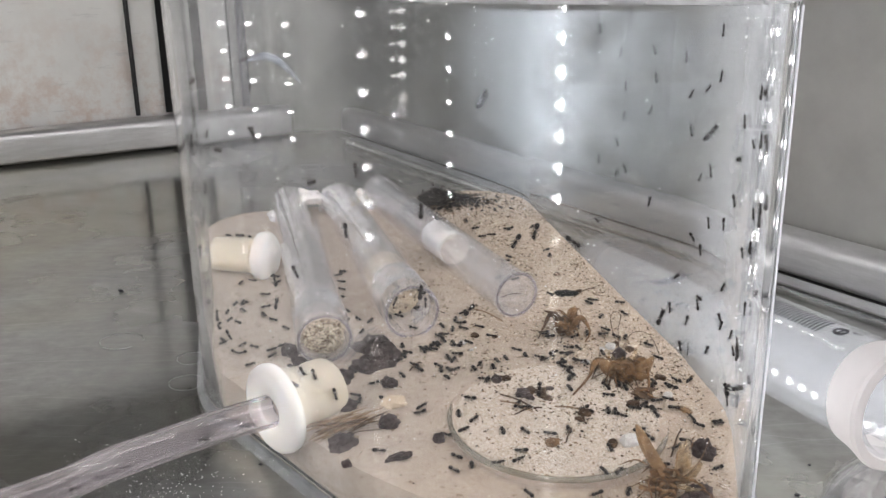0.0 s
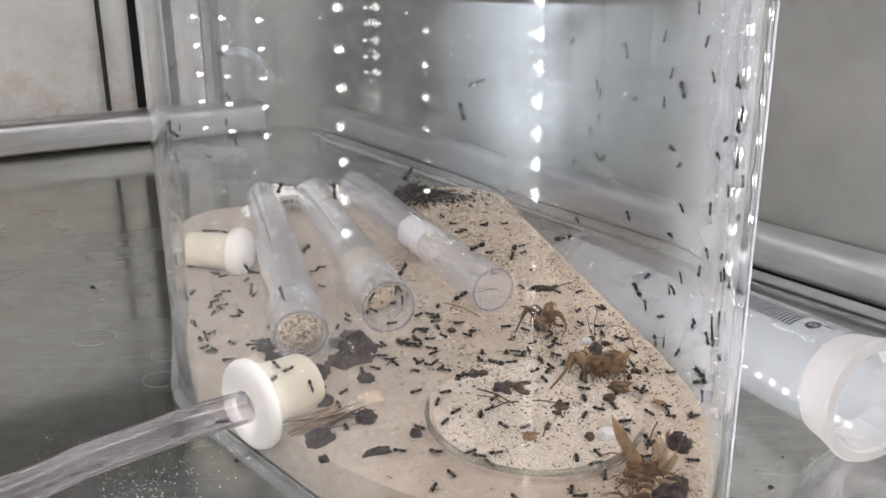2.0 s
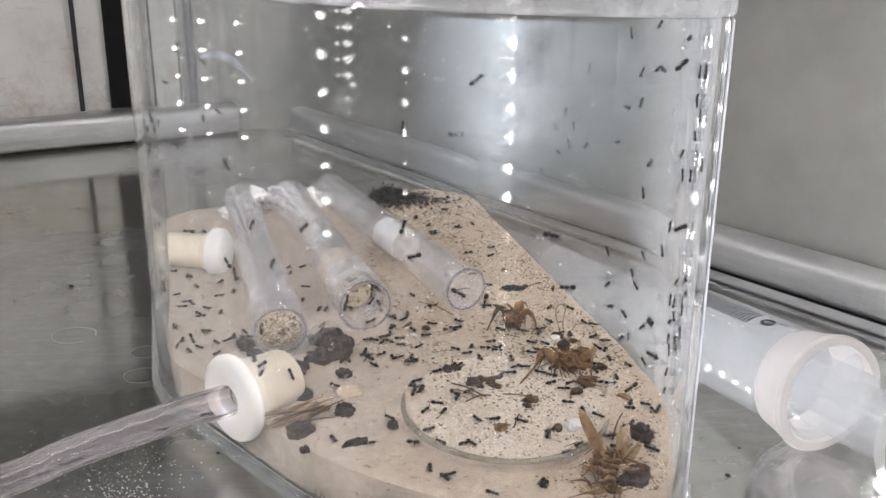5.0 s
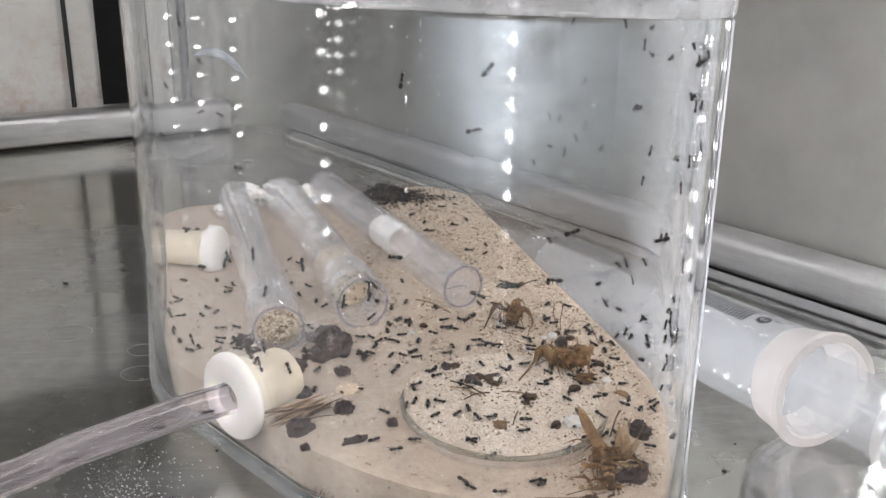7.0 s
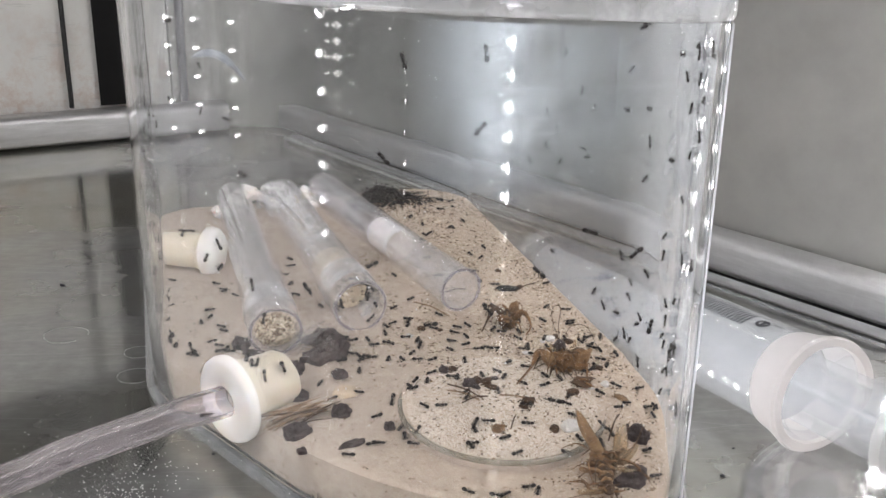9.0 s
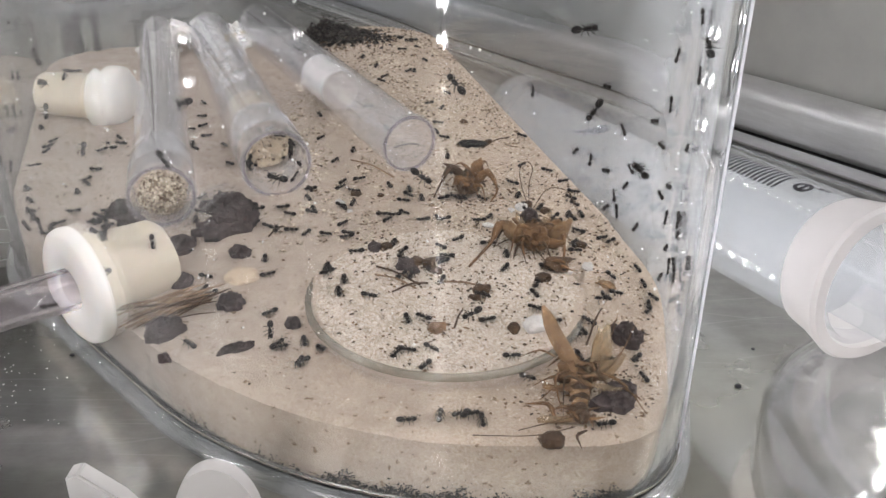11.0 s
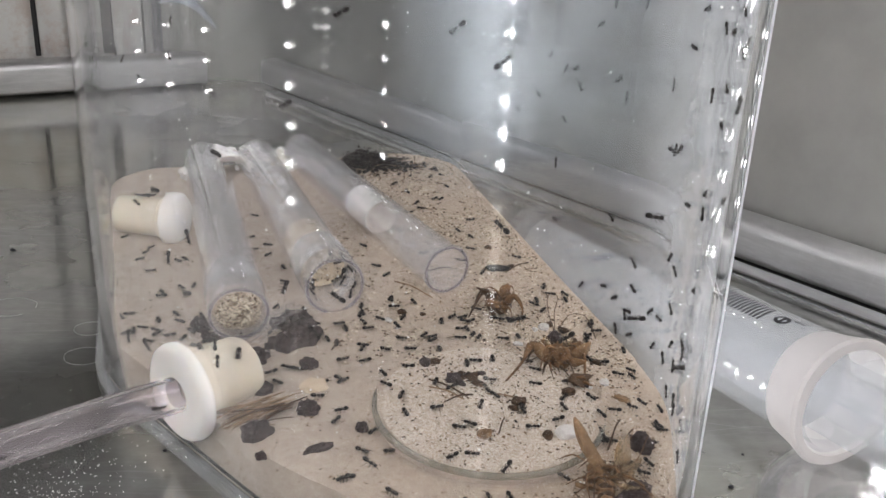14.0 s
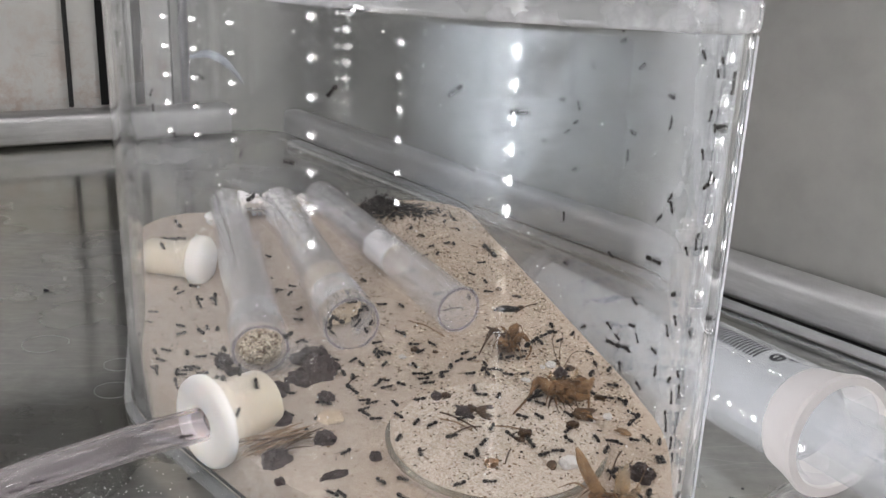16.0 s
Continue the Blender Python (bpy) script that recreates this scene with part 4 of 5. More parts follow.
    mark(base - 0.33, base - 0.26, 0.1362, 0.1375)
    mark(base - 0.33, base - 0.28, 0.138, 0.1392)
    part("scale", bm, M_INK, barrel, "black printed scale", smooth=0)


def build_lid():
    lid = holder("petri_dish", "large clear petri dish lying upside down on the tray", "petri dish", pose(0.166, 0.176, 0))
    r = 0.053
    o = part("shell", revolve([(r, 0.0), (r, 0.006), (r - 0.002, 0.0085), (r - 0.006, 0.0098), (0.03, 0.0102), (0, 0.0102), (0, 0.0088), (0.03, 0.0088), (r - 0.0065, 0.0084), (r - 0.0034, 0.0074), (r - 0.0016, 0.0055), (r - 0.0016, 0.0)], 96), M_LID, lid)
    o.visible_shadow = False
    part("lip", revolve([(r - 0.012, 0.0103), (r - 0.011, 0.0112), (r - 0.009, 0.0112), (r - 0.008, 0.0103)], 96, True), M_LID, lid).visible_shadow = False


def build_wing_cap():
    c = holder("hose_clip", "translucent white plastic hose clip with an oval paddle on the tray", "hose clip", pose(0.005, 0.16, 0.0, 0, 0, -6))
    part("base", box(-0.012, -0.004, 0.0, 0.016, 0.004, 0.0075, 0.0012), M_PP_THICK, c)
    pts = [(0.0105 + 0.0066 * math.cos(t), 0.0165 + 0.0108 * math.sin(t)) for t in np.linspace(0, 2 * math.pi, 40, endpoint=False).tolist()]
    part("paddle", loft([[(u, y, v) for u, v in pts] for y in (-0.0012, 0.0012)]), M_PP_THICK, c)
    pts = [(-0.0115, 0.006), (0.0005, 0.006), (-0.0005, 0.0165), (-0.0035, 0.0205), (-0.0095, 0.0253), (-0.0115, 0.0245)]
    bm = loft([[(u, y, v) for u, v in pts] for y in (-0.0016, 0.0016)])
    bmesh.ops.bevel(bm, geom=bm.edges[:], offset=0.0004, segments=2, affect="EDGES")
    part("lever", bm, M_PP_THICK, c)


# ---- dead crickets ----
def hind_leg(pts, r0, bm):
    sweep(curve_points(pts, 5), [r0 * k for k in np.interp(np.linspace(0, 1, (len(pts) - 1) * 5 + 1), [0, 0.2, 0.5, 0.62, 1], [0.55, 1.0, 0.55, 0.28, 0.16])], 8, bm)
    return bm


def wing_blade(base, tip, wide, bow):
    """A dry curled blade, thin and ridged."""
    b0, t0 = Vector(base), Vector(tip)
    d = t0 - b0
    side = d.cross(Vector((0, 1, 0.3))).normalized()
    nrm = d.cross(side).normalized()
    rings = []
    for k in range(9):
        u = k / 8
        w = 0.8 * wide * (math.sin(math.pi * min(0.08 + u * 0.9, 0.98)) ** 0.7)
        p = b0 + d * u + nrm * bow * math.sin(math.pi * u)
        wob = 0.00025 * math.sin(9 * u + 40 * wide)
        rings.append([p - side * w - nrm * (0.00012 + wob), p + side * w - nrm * 0.00012 + nrm * wob, p + side * w * 0.3 + nrm * 0.0006, p - side * w * 0.6 + nrm * 0.00045])
    return loft(rings)


def lump(centre, size, turn, rough, seed):
    return blob(bmesh.new(), centre, size, turn, 3, rough, seed)


def build_crickets():
    group = "dead crickets"
    z = ground(0.0625, 0.272)
    c = holder("dead_cricket", "shrivelled brown dead cricket with arched legs on the sand", "cricket", pose(0.0625, 0.272, z), group)
    part("body", lump((0.0, 0.001, 0.0024), (0.0026, 0.0042, 0.0018), (20, 10, 15), 0.7, 1), M_DARKBR, c)
    part("thorax", lump((-0.001, -0.001, 0.0034), (0.0018, 0.0022, 0.0014), (0, 30, 60), 0.8, 15), M_BROWN, c)
    part("head", lump((0.0032, 0.0056, 0.0042), (0.0017, 0.0019, 0.0026), (10, 20, 40), 0.7, 4), M_BROWN, c)
    for k, leg in enumerate(([(0.001, 0.001, 0.002), (-0.004, 0.002, 0.0062), (-0.0072, -0.002, 0.003), (-0.009, -0.0045, 0.0004)], [(0.002, 0.0, 0.002), (0.0052, -0.001, 0.0062), (0.0078, -0.004, 0.0028), (0.0058, -0.0072, 0.0005)],
                             [(0, -0.001, 0.002), (-0.002, -0.004, 0.0035), (-0.0015, -0.0065, 0.0003)], [(0.001, -0.001, 0.002), (0.0035, -0.004, 0.0035), (0.0045, -0.0068, 0.0003)],
                             [(0.0, 0.002, 0.002), (-0.004, 0.004, 0.0055), (-0.0058, 0.005, 0.0062), (0.002, 0.0068, 0.004)], [(0.002, 0.004, 0.0035), (-0.001, 0.0062, 0.0058), (-0.0042, 0.0058, 0.0045)],
                             [(0.001, 0.0, 0.003), (-0.0016, -0.002, 0.0042), (-0.003, -0.0052, 0.0004)], [(0.003, 0.005, 0.005), (0.0055, 0.0072, 0.006), (0.0068, 0.0082, 0.0035)])):
        part("leg", hind_leg(leg, 0.00125 if k < 2 else 0.0006, bmesh.new()), M_BROWN if k % 2 else M_DARKBR, c)
    shreds(c, 14, 0.0055, 0.0055, 1)
    z = ground(0.0745, 0.236)
    c = holder("dead_cricket", "broken brown dead cricket with open wing stubs and looped feelers", "cricket", pose(0.0745, 0.236, z, 0, 0, 8), group)
    part("body", lump((0.0, 0.0, 0.0028), (0.0034, 0.0042, 0.0024), (0, 0, 0), 0.9, 6), M_BROWN, c)
    part("thorax", lump((0.001, 0.0022, 0.0042), (0.0026, 0.0018, 0.0022), (20, 0, 30), 0.9, 17), M_DARKBR, c)
    head = part("head", lump((0.0002, 0.0042, 0.0062), (0.0021, 0.0017, 0.0024), (30, 0, 0), 0.5, 7), M_CHAR, c, "grey head")
    for pts, r in (([(-0.002, 0.0, 0.003), (-0.007, 0.002, 0.0056), (-0.0105, -0.002, 0.0032), (-0.0165, -0.0072, 0.0006)], 0.0016), ([(0.002, 0.0, 0.003), (0.0066, 0.001, 0.0054), (0.0062, -0.004, 0.0036), (0.0042, -0.0105, 0.0006)], 0.0015),
                   ([(0.001, -0.002, 0.002), (0.0012, -0.006, 0.004), (0.0022, -0.0098, 0.0004)], 0.0006), ([(0.003, 0.002, 0.002), (0.0085, 0.003, 0.004), (0.0105, 0.0065, 0.0004)], 0.0005),
                   ([(-0.002, -0.001, 0.002), (-0.004, -0.004, 0.0035), (-0.0035, -0.008, 0.0004)], 0.0005), ([(0.0, -0.003, 0.0015), (-0.0006, -0.007, 0.0028), (0.0016, -0.0122, 0.0003)], 0.0005)):
        part("leg", hind_leg(pts, r, bmesh.new()), M_BROWN if r > 0.001 else M_DARKBR, c)
    for base, tip, wide, bow, mat in (((0.0025, -0.001, 0.003), (0.0088, -0.0005, 0.0072), 0.0032, 0.0014, M_TAN), ((-0.002, 0.0, 0.0028), (-0.0068, 0.0016, 0.0066), 0.0026, 0.0012, M_TAN), ((0.001, -0.002, 0.003), (0.0062, -0.0052, 0.0042), 0.0022, 0.001, M_BROWN),
                                      ((-0.001, 0.002, 0.003), (-0.0028, 0.0048, 0.0072), 0.0012, 0.0008, M_WING), ((0.002, 0.002, 0.004), (0.0052, 0.0042, 0.0078), 0.0014, 0.0008, M_WING)):
        part("wing", wing_blade(base, tip, wide, bow), mat, c)
    part("abdomen", lump((0.0028, -0.0095, 0.001), (0.0028, 0.0023, 0.001), (0, 0, 20), 0.9, 11), M_DARKBR, c, "dark crumbled abdomen")
    for loop in ([(0.0002, 0.0052, 0.0082), (-0.001, 0.008, 0.0125), (-0.0015, 0.0085, 0.0165), (0.0, 0.0088, 0.018), (0.0015, 0.0085, 0.0165), (0.0008, 0.008, 0.0125), (0.0004, 0.0052, 0.0082)],
                 [(0.0015, 0.0052, 0.008), (0.006, 0.0095, 0.0105), (0.0115, 0.0105, 0.009), (0.0145, 0.0085, 0.003)]):
        part("antenna", sweep(curve_points(loop, 5), 0.0001, 5), M_DARKBR, head)
    shreds(c, 18, 0.007, 0.006, 2)
    shreds(c, 8, 0.004, 0.002, 4, (0.0028, -0.0095))
    z = ground(0.0775, 0.187)
    c = holder("dead_cricket", "pale brown dead cricket with raised dry wings beside the dish", "cricket", pose(0.0765, 0.1865, z, 0, 0, 0), group)
    for k in range(7):
        seg = lump((-0.0002 - 0.0002 * k, 0.0018 - 0.0011 * k, 0.0022 - 0.0001 * k), (0.0025 - 0.0002 * k, 0.00075, 0.0019 - 0.00014 * k), (0, 0, -8), 0.35, k)
        part("abdomen_ring", seg, M_TAN if k % 2 else M_DARKBR, c)
    part("thorax", lump((-0.001, 0.0035, 0.003), (0.003, 0.0025, 0.0024), (0, 0, 0), 0.7, 9), M_BROWN, c)
    head = part("head", lump((-0.0016, -0.0072, 0.0018), (0.0014, 0.0012, 0.0013), (0, 0, 0), 0.4, 19), M_DARKBR, c)
    for base, tip, wide, bow, mat in (((-0.0005, 0.003, 0.0042), (-0.0062, 0.0118, 0.0128), 0.0021, 0.0016, M_TAN), ((0.002, 0.003, 0.004), (0.0062, 0.0095, 0.0098), 0.0034, 0.0012, M_WING), ((0.001, 0.002, 0.004), (0.0045, 0.0105, 0.0085), 0.0026, 0.001, M_WING),
                                      ((0.001, 0.002, 0.003), (0.0088, 0.0052, 0.0062), 0.003, 0.0012, M_WING), ((0.002, 0.001, 0.003), (0.0065, -0.0025, 0.0042), 0.0016, 0.0009, M_WING), ((-0.002, 0.001, 0.002), (-0.0072, 0.0012, 0.0022), 0.0012, 0.0005, M_TAN),
                                      ((-0.001, -0.006, 0.0008), (-0.0095, -0.0072, 0.0012), 0.0014, 0.0003, M_WING)):
        part("wing", wing_blade(base, tip, wide, bow), mat, c)
    for pts, r in (([(0, 0.002, 0.002), (-0.005, 0.0015, 0.004), (-0.0085, 0.0035, 0.0004)], 0.0006), ([(0.002, 0.002, 0.002), (0.0075, 0.0045, 0.006), (0.0125, 0.0115, 0.0085)], 0.0004), ([(-0.001, -0.001, 0.002), (-0.005, -0.001, 0.0035), (-0.0078, -0.0008, 0.0004)], 0.0006),
                   ([(0.0045, 0.009, 0.002), (0.008, 0.0125, 0.004), (0.01, 0.0155, 0.0085)], 0.0003), ([(0.003, 0.0, 0.002), (0.0075, -0.002, 0.0035), (0.0105, -0.0052, 0.0004)], 0.0005), ([(-0.002, 0.004, 0.003), (-0.0042, 0.0095, 0.0075), (-0.0032, 0.0145, 0.0072)], 0.0005)):
        part("leg", hind_leg(pts, r, bmesh.new()), M_BROWN, c)
    shreds(c, 22, 0.008, 0.0065, 3, (0.001, 0.003))
    shreds(c, 10, 0.007, 0.002, 5, (-0.003, -0.006))
    for pts in ([(-0.0015, -0.006, 0.001), (-0.006, -0.0085, 0.002), (-0.013, -0.0095, 0.0008)], [(-0.003, -0.009, 0.001), (-0.011, -0.0125, 0.0022), (-0.021, -0.0105, 0.0008)]):
        part("antenna", sweep(curve_points(pts, 6), 0.0001, 5), M_DARKBR, head)


def shreds(c, n, spread, high, seed, centre=(0, 0)):
    """Dry splinters of leg and shell tangled about the body."""
    rng = random.Random(seed)
    for k in range(n):
        a, h = rng.uniform(0, 6.28), rng.uniform(0.3, 1.0) * spread
        x, y, z = centre[0] + rng.gauss(0, spread * 0.3), centre[1] + rng.gauss(0, spread * 0.3), rng.uniform(0.0006, high)
        p = [(x, y, z), (x + 0.5 * h * math.cos(a), y + 0.5 * h * math.sin(a), z + rng.uniform(0, 0.3) * high), (x + h * math.cos(a + 0.5), y + h * math.sin(a + 0.5), max(0.0003, z - rng.uniform(0, 0.8) * high))]
        r = rng.uniform(0.00012, 0.0004)
        part("shred", sweep(curve_points(p, 3), [r * 0.6, r, r * 1.2, r, r * 0.9, r * 0.6, r * 0.3], 5), (M_DARKBR, M_BROWN, M_BROWN)[k % 3], c)


# ---- loose bits on the sand ----
def shard(x, y, sx, sy, sz, turn, material, label, category, seed, tilt=8, lift=0.35, group="", detail=3, rough=1.0):
    bm = bmesh.new()
    got = bmesh.ops.create_icosphere(bm, subdivisions=detail, radius=1)
    for v in got["verts"]:
        n1 = noise.noise(v.co * 1.3 + Vector((seed * 7.3, seed * 2.1, 0)))
        n2 = noise.noise(v.co * 4.0 + Vector((seed * 1.3, 5, seed)))
        k = 1 + rough * 0.6 * n1 + rough * 0.3 * n2 + 0.14 * noise.noise(v.co * 9.0 + Vector((seed, 0, 4)))
        q = v.co * k
        q.z = max(min(q.z, 0.72), -0.72)
        v.co = (q.x * sx, q.y * sy, q.z * sz)
    return thing(category.replace(" ", "_"), bm, material, label, category, group, m=pose(x, y, ground(x, y) + sz * lift, tilt, tilt * 0.6, turn), smooth=28)


def flake(x, y, sx, sy, sz, turn, seed):
    """A broken, layered plate with a ragged outline."""
    rng = random.Random(100 + seed)
    bm = bmesh.new()
    for layer in range(2):
        n = 22
        k0 = 1.0 if layer == 0 else rng.uniform(0.55, 0.75)
        ox, oy = (0, 0) if layer == 0 else (rng.uniform(-0.25, 0.25), rng.uniform(-0.25, 0.25))
        rad = [k0 * (0.85 + 0.3 * noise.noise(Vector((math.cos(6.283 * i / n) * 1.6, math.sin(6.283 * i / n) * 1.6, seed * 3.7 + layer))) + rng.uniform(-0.16, 0.14)) for i in range(n)]
        z0, z1 = (-0.6, 0.35) if layer == 0 else (0.2, 0.95)
        rings = []
        for f, z in ((0.9, z0), (1.0, z0 + 0.3), (0.93, z1 - 0.15), (0.6, z1), (0.25, z1 + 0.05)):
            rings.append([((f * rad[i] * math.cos(6.283 * i / n) + ox) * sx, (f * rad[i] * math.sin(6.283 * i / n) + oy) * sy, (z + (rng.uniform(-0.22, 0.22) if z > z0 else 0)) * sz) for i in range(n)])
        loft(rings, bm=bm)
    thing("charcoal_chip", bm, M_CHAR, "dark brownish grey flake of charcoal on the sand", "charcoal chip", "charcoal chips", m=pose(x, y, ground(x, y) + sz * 0.45, rng.uniform(-12, 12), rng.uniform(-12, 12), turn), smooth=22)


def build_bits():
    chips = [(0.001, 0.264, 0.0075, 0.0045, 0.0034, 15), (0.001, 0.2545, 0.0098, 0.0068, 0.0036, 25), (-0.008, 0.246, 0.0046, 0.0056, 0.0018, -20), (0.006, 0.255, 0.003, 0.005, 0.0032, 10), (-0.004, 0.229, 0.0032, 0.0026, 0.0018, 30), (0.008, 0.219, 0.0034, 0.003, 0.002, 40),
             (-0.003, 0.2095, 0.0046, 0.004, 0.002, 10), (-0.001, 0.2, 0.0022, 0.0018, 0.0012, 60), (0.012, 0.203, 0.0044, 0.0013, 0.0012, 22), (0.022, 0.2125, 0.0018, 0.0022, 0.0014, 10), (-0.0255, 0.264, 0.0036, 0.0046, 0.0018, 30), (-0.021, 0.256, 0.004, 0.002, 0.0014, -15),
             (0.0825, 0.185, 0.0056, 0.004, 0.0026, 25), (0.0895, 0.203, 0.0028, 0.0044, 0.0028, 50), (0.007, 0.242, 0.003, 0.0042, 0.0014, -10)]
    for k, (x, y, a, b, c, t) in enumerate(chips):
        flake(x, y, a, b, c, t, k)
    shard(0.067, 0.301, 0.0042, 0.0016, 0.0014, 12, M_BLACK, "black elongated dropping on the sand", "dropping", 30, rough=0.45)
    shard(0.069, 0.1745, 0.0022, 0.0018, 0.0016, 10, M_DARKBR, "round dark brown seed near the wall", "seed", 31, rough=0.35)
    shard(0.0662, 0.2045, 0.0012, 0.0018, 0.0009, 0, M_DARKBR, "flat dark brown seed on the dish sand", "seed", 32, tilt=3, rough=0.35)
    shard(0.0708, 0.2052, 0.0026, 0.0022, 0.0019, 20, M_PEBBLE, "white pebble at the rim of the dish", "pebble", 33, rough=0.4)
    shard(0.0095, 0.2305, 0.0038, 0.0028, 0.0016, 10, M_CREAM, "cream coloured crumb of plaster", "plaster crumb", 34, rough=0.55)
    for k, (x, y, s) in enumerate(((0.048, 0.229, 0.0014), (0.0455, 0.2275, 0.0018), (0.0505, 0.2285, 0.0016), (0.047, 0.2262, 0.0013), (0.0515, 0.2255, 0.0014), (0.0528, 0.2305, 0.0011), (0.041, 0.2365, 0.0014), (0.0385, 0.2362, 0.0016))):
        shard(x, y, s * 1.4, s, s * 0.7, 40 * k, M_CHAR if k % 2 else M_DARKBR, "dark scrap of insect remains on the dish sand", "insect scrap", 40 + k, group="insect scraps", detail=2)
    for k, (x, y, s) in enumerate(((0.061, 0.217, 0.002), (0.051, 0.205, 0.0022), (0.0595, 0.2145, 0.0013), (0.0745, 0.2215, 0.002), (0.082, 0.262, 0.0016), (0.084, 0.256, 0.0018), (0.0785, 0.2655, 0.0014), (0.0875, 0.243, 0.0018), (0.0715, 0.3035, 0.0014), (0.033, 0.2715, 0.0016), (0.0655, 0.318, 0.0014), (0.0395, 0.2705, 0.0011))):
        shard(x, y, s, s * 0.8, s * 0.6, 70 * k, M_BROWN if k in (1,) else M_DARKBR, "small dark brown clump of debris on the sand", "debris clump", 60 + k, group="debris clumps", detail=2)
    rng = random.Random(77)
    bm = bmesh.new()
    for k in range(26):
        x, y = rng.uniform(-0.056, -0.008), rng.uniform(0.403, 0.414)
        w = rng.uniform(0.003, 0.0058)
        blob(bm, (x, y, sand_height(x, y) + 0.002 + rng.uniform(0, 0.011) * math.exp(-((x + 0.034) / 0.018) ** 2)), (w, w * 0.6, w * 0.55), (rng.uniform(-30, 30), 0, rng.uniform(0, 180)), 3, 0.8, k)
    thing("cotton_wad", bm, M_COTTON, "torn white cotton wad heaped behind the test tubes", "cotton wad")
    shard(-0.0465, 0.404, 0.0052, 0.004, 0.0032, 20, M_PEBBLE, "white lump of cotton behind the test tubes", "cotton lump", 90, lift=0.6, rough=0.5)
    shard(-0.024, 0.41, 0.0055, 0.003, 0.0026, -10, M_YELLOW, "yellowish dried crumb behind the test tubes", "crumb", 91, lift=2.6, rough=0.6)
    for k, (x, y, s) in enumerate(((0.029, 0.2665, 0.0011), (0.0765, 0.264, 0.0016), (0.0735, 0.2625, 0.0009), (0.066, 0.249, 0.0012), (0.0315, 0.262, 0.0007), (0.086, 0.2285, 0.0013), (0.081, 0.2255, 0.001))):
        shard(x, y, s * 1.3, s, s * 0.7, 50 * k, M_PEBBLE, "small white grain of gravel on the sand", "gravel grain", 92 + k, group="white gravel grains", detail=2, rough=0.5)
    shard(0.089, 0.2215, 0.0026, 0.0011, 0.0008, -15, M_TAN, "tan husk lying on the sand", "husk", 80)
    rng = random.Random(12)
    # strips of bark under the stopper
    for k in range(40):
        x, y, a = -0.003 + rng.gauss(0, 0.0028), 0.217 + rng.gauss(0, 0.0016), radians(35 + rng.gauss(0, 11))
        h = 0.009 * rng.uniform(0.25, 1.1)
        p = [(x - h * math.cos(a), y - h * math.sin(a)), (x, y), (x + h * math.cos(a), y + h * math.sin(a))]
        pts = [(u, v, ground(u, v) + 0.0005 + 0.0004 * (k % 5) + (0.0006 if i == 1 else 0)) for i, (u, v) in enumerate(p)]
        w = rng.uniform(0.1, 0.34)
        thing("bark_strip", sweep(curve_points(pts, 4), [w * q for q in (0.0003, 0.0007, 0.0009, 0.001, 0.0011, 0.001, 0.0008, 0.0006, 0.0003)], 6), M_BARK if k % 3 else M_DARKBR, "frayed fibre of brown bark under the stopper", "bark", "bark strips")
    bm = bmesh.new()
    for k, (dx, w) in enumerate(((0.0, 0.0009), (0.0022, 0.0007), (0.0044, 0.0006))):
        sweep(curve_points([(-0.0115 + dx, 0.2475, ground(-0.0115, 0.2475) + 0.0045), (-0.005 + dx, 0.257, ground(-0.005, 0.257) + 0.0072), (0.0005 + dx, 0.2665 - 0.002 * k, ground(0, 0.262) + 0.0066)], 5), [w * q for q in (0.3, 0.6, 0.8, 1, 1, 1, 1, 1, 0.9, 0.7, 0.4)], 6, bm)
    thing("film_splinter", bm, M_LID, "clear crumpled plastic film over the charcoal", "plastic film")
    # thin stalks
    for k, (x, y, a, h) in enumerate(((0.043, 0.221, 150, 0.005), (0.046, 0.219, 20, 0.004), (0.0555, 0.208, 70, 0.003), (0.058, 0.219, 160, 0.005), (0.085, 0.203, 55, 0.006), (0.083, 0.206, 60, 0.005), (0.037, 0.286, 140, 0.008), (0.014, 0.252, 60, 0.003), (0.047, 0.3, 20, 0.004), (-0.02, 0.276, 70, 0.003), (0.074, 0.303, 40, 0.006), (0.0435, 0.2235, 140, 0.006))):
        c, s = math.cos(radians(a)), math.sin(radians(a))
        z0, z1 = ground(x - h * c, y - h * s), ground(x + h * c, y + h * s)
        thing("stalk", sweep(curve_points([(x - h * c, y - h * s, z0 + 0.0003), (x, y, max(z0, z1) + 0.0009), (x + h * c, y + h * s, z1 + 0.0004)], 4), 0.00022, 5), M_DARKBR if k % 3 else M_BARK, "thin dry brown stalk on the sand", "stalk", "dry stalks")
    # a curled film flake on the jar's back wall, and specks on the walls
    path = wall_path()
    y0 = CORNERS[2][1] - WALL - 0.0008
    pts = [(-0.068 + 0.024 * u, y0, 0.0915 + 0.004 * math.sin(3.0 * u) - 0.011 * u * u) for u in (k / 8 for k in range(9))]
    thing("film_flake", sweep(pts, [0.0004, 0.0012, 0.0017, 0.0019, 0.0019, 0.0017, 0.0014, 0.0009, 0.0003], 8), M_FILM, "pale curled film flake stuck to the jar wall", "film flake")
    # faint ring marks scratched into the tray
    for x, y, r in ((-0.0655, 0.2765, 0.0062), (-0.069, 0.295, 0.0054), (-0.1, 0.31, 0.008)):
        ring = [(r * (1 + 0.04 * math.sin(3 * a)) * math.cos(a), r * 0.9 * math.sin(a), 0.0001) for a in (2 * math.pi * k / 40 for k in range(36))]
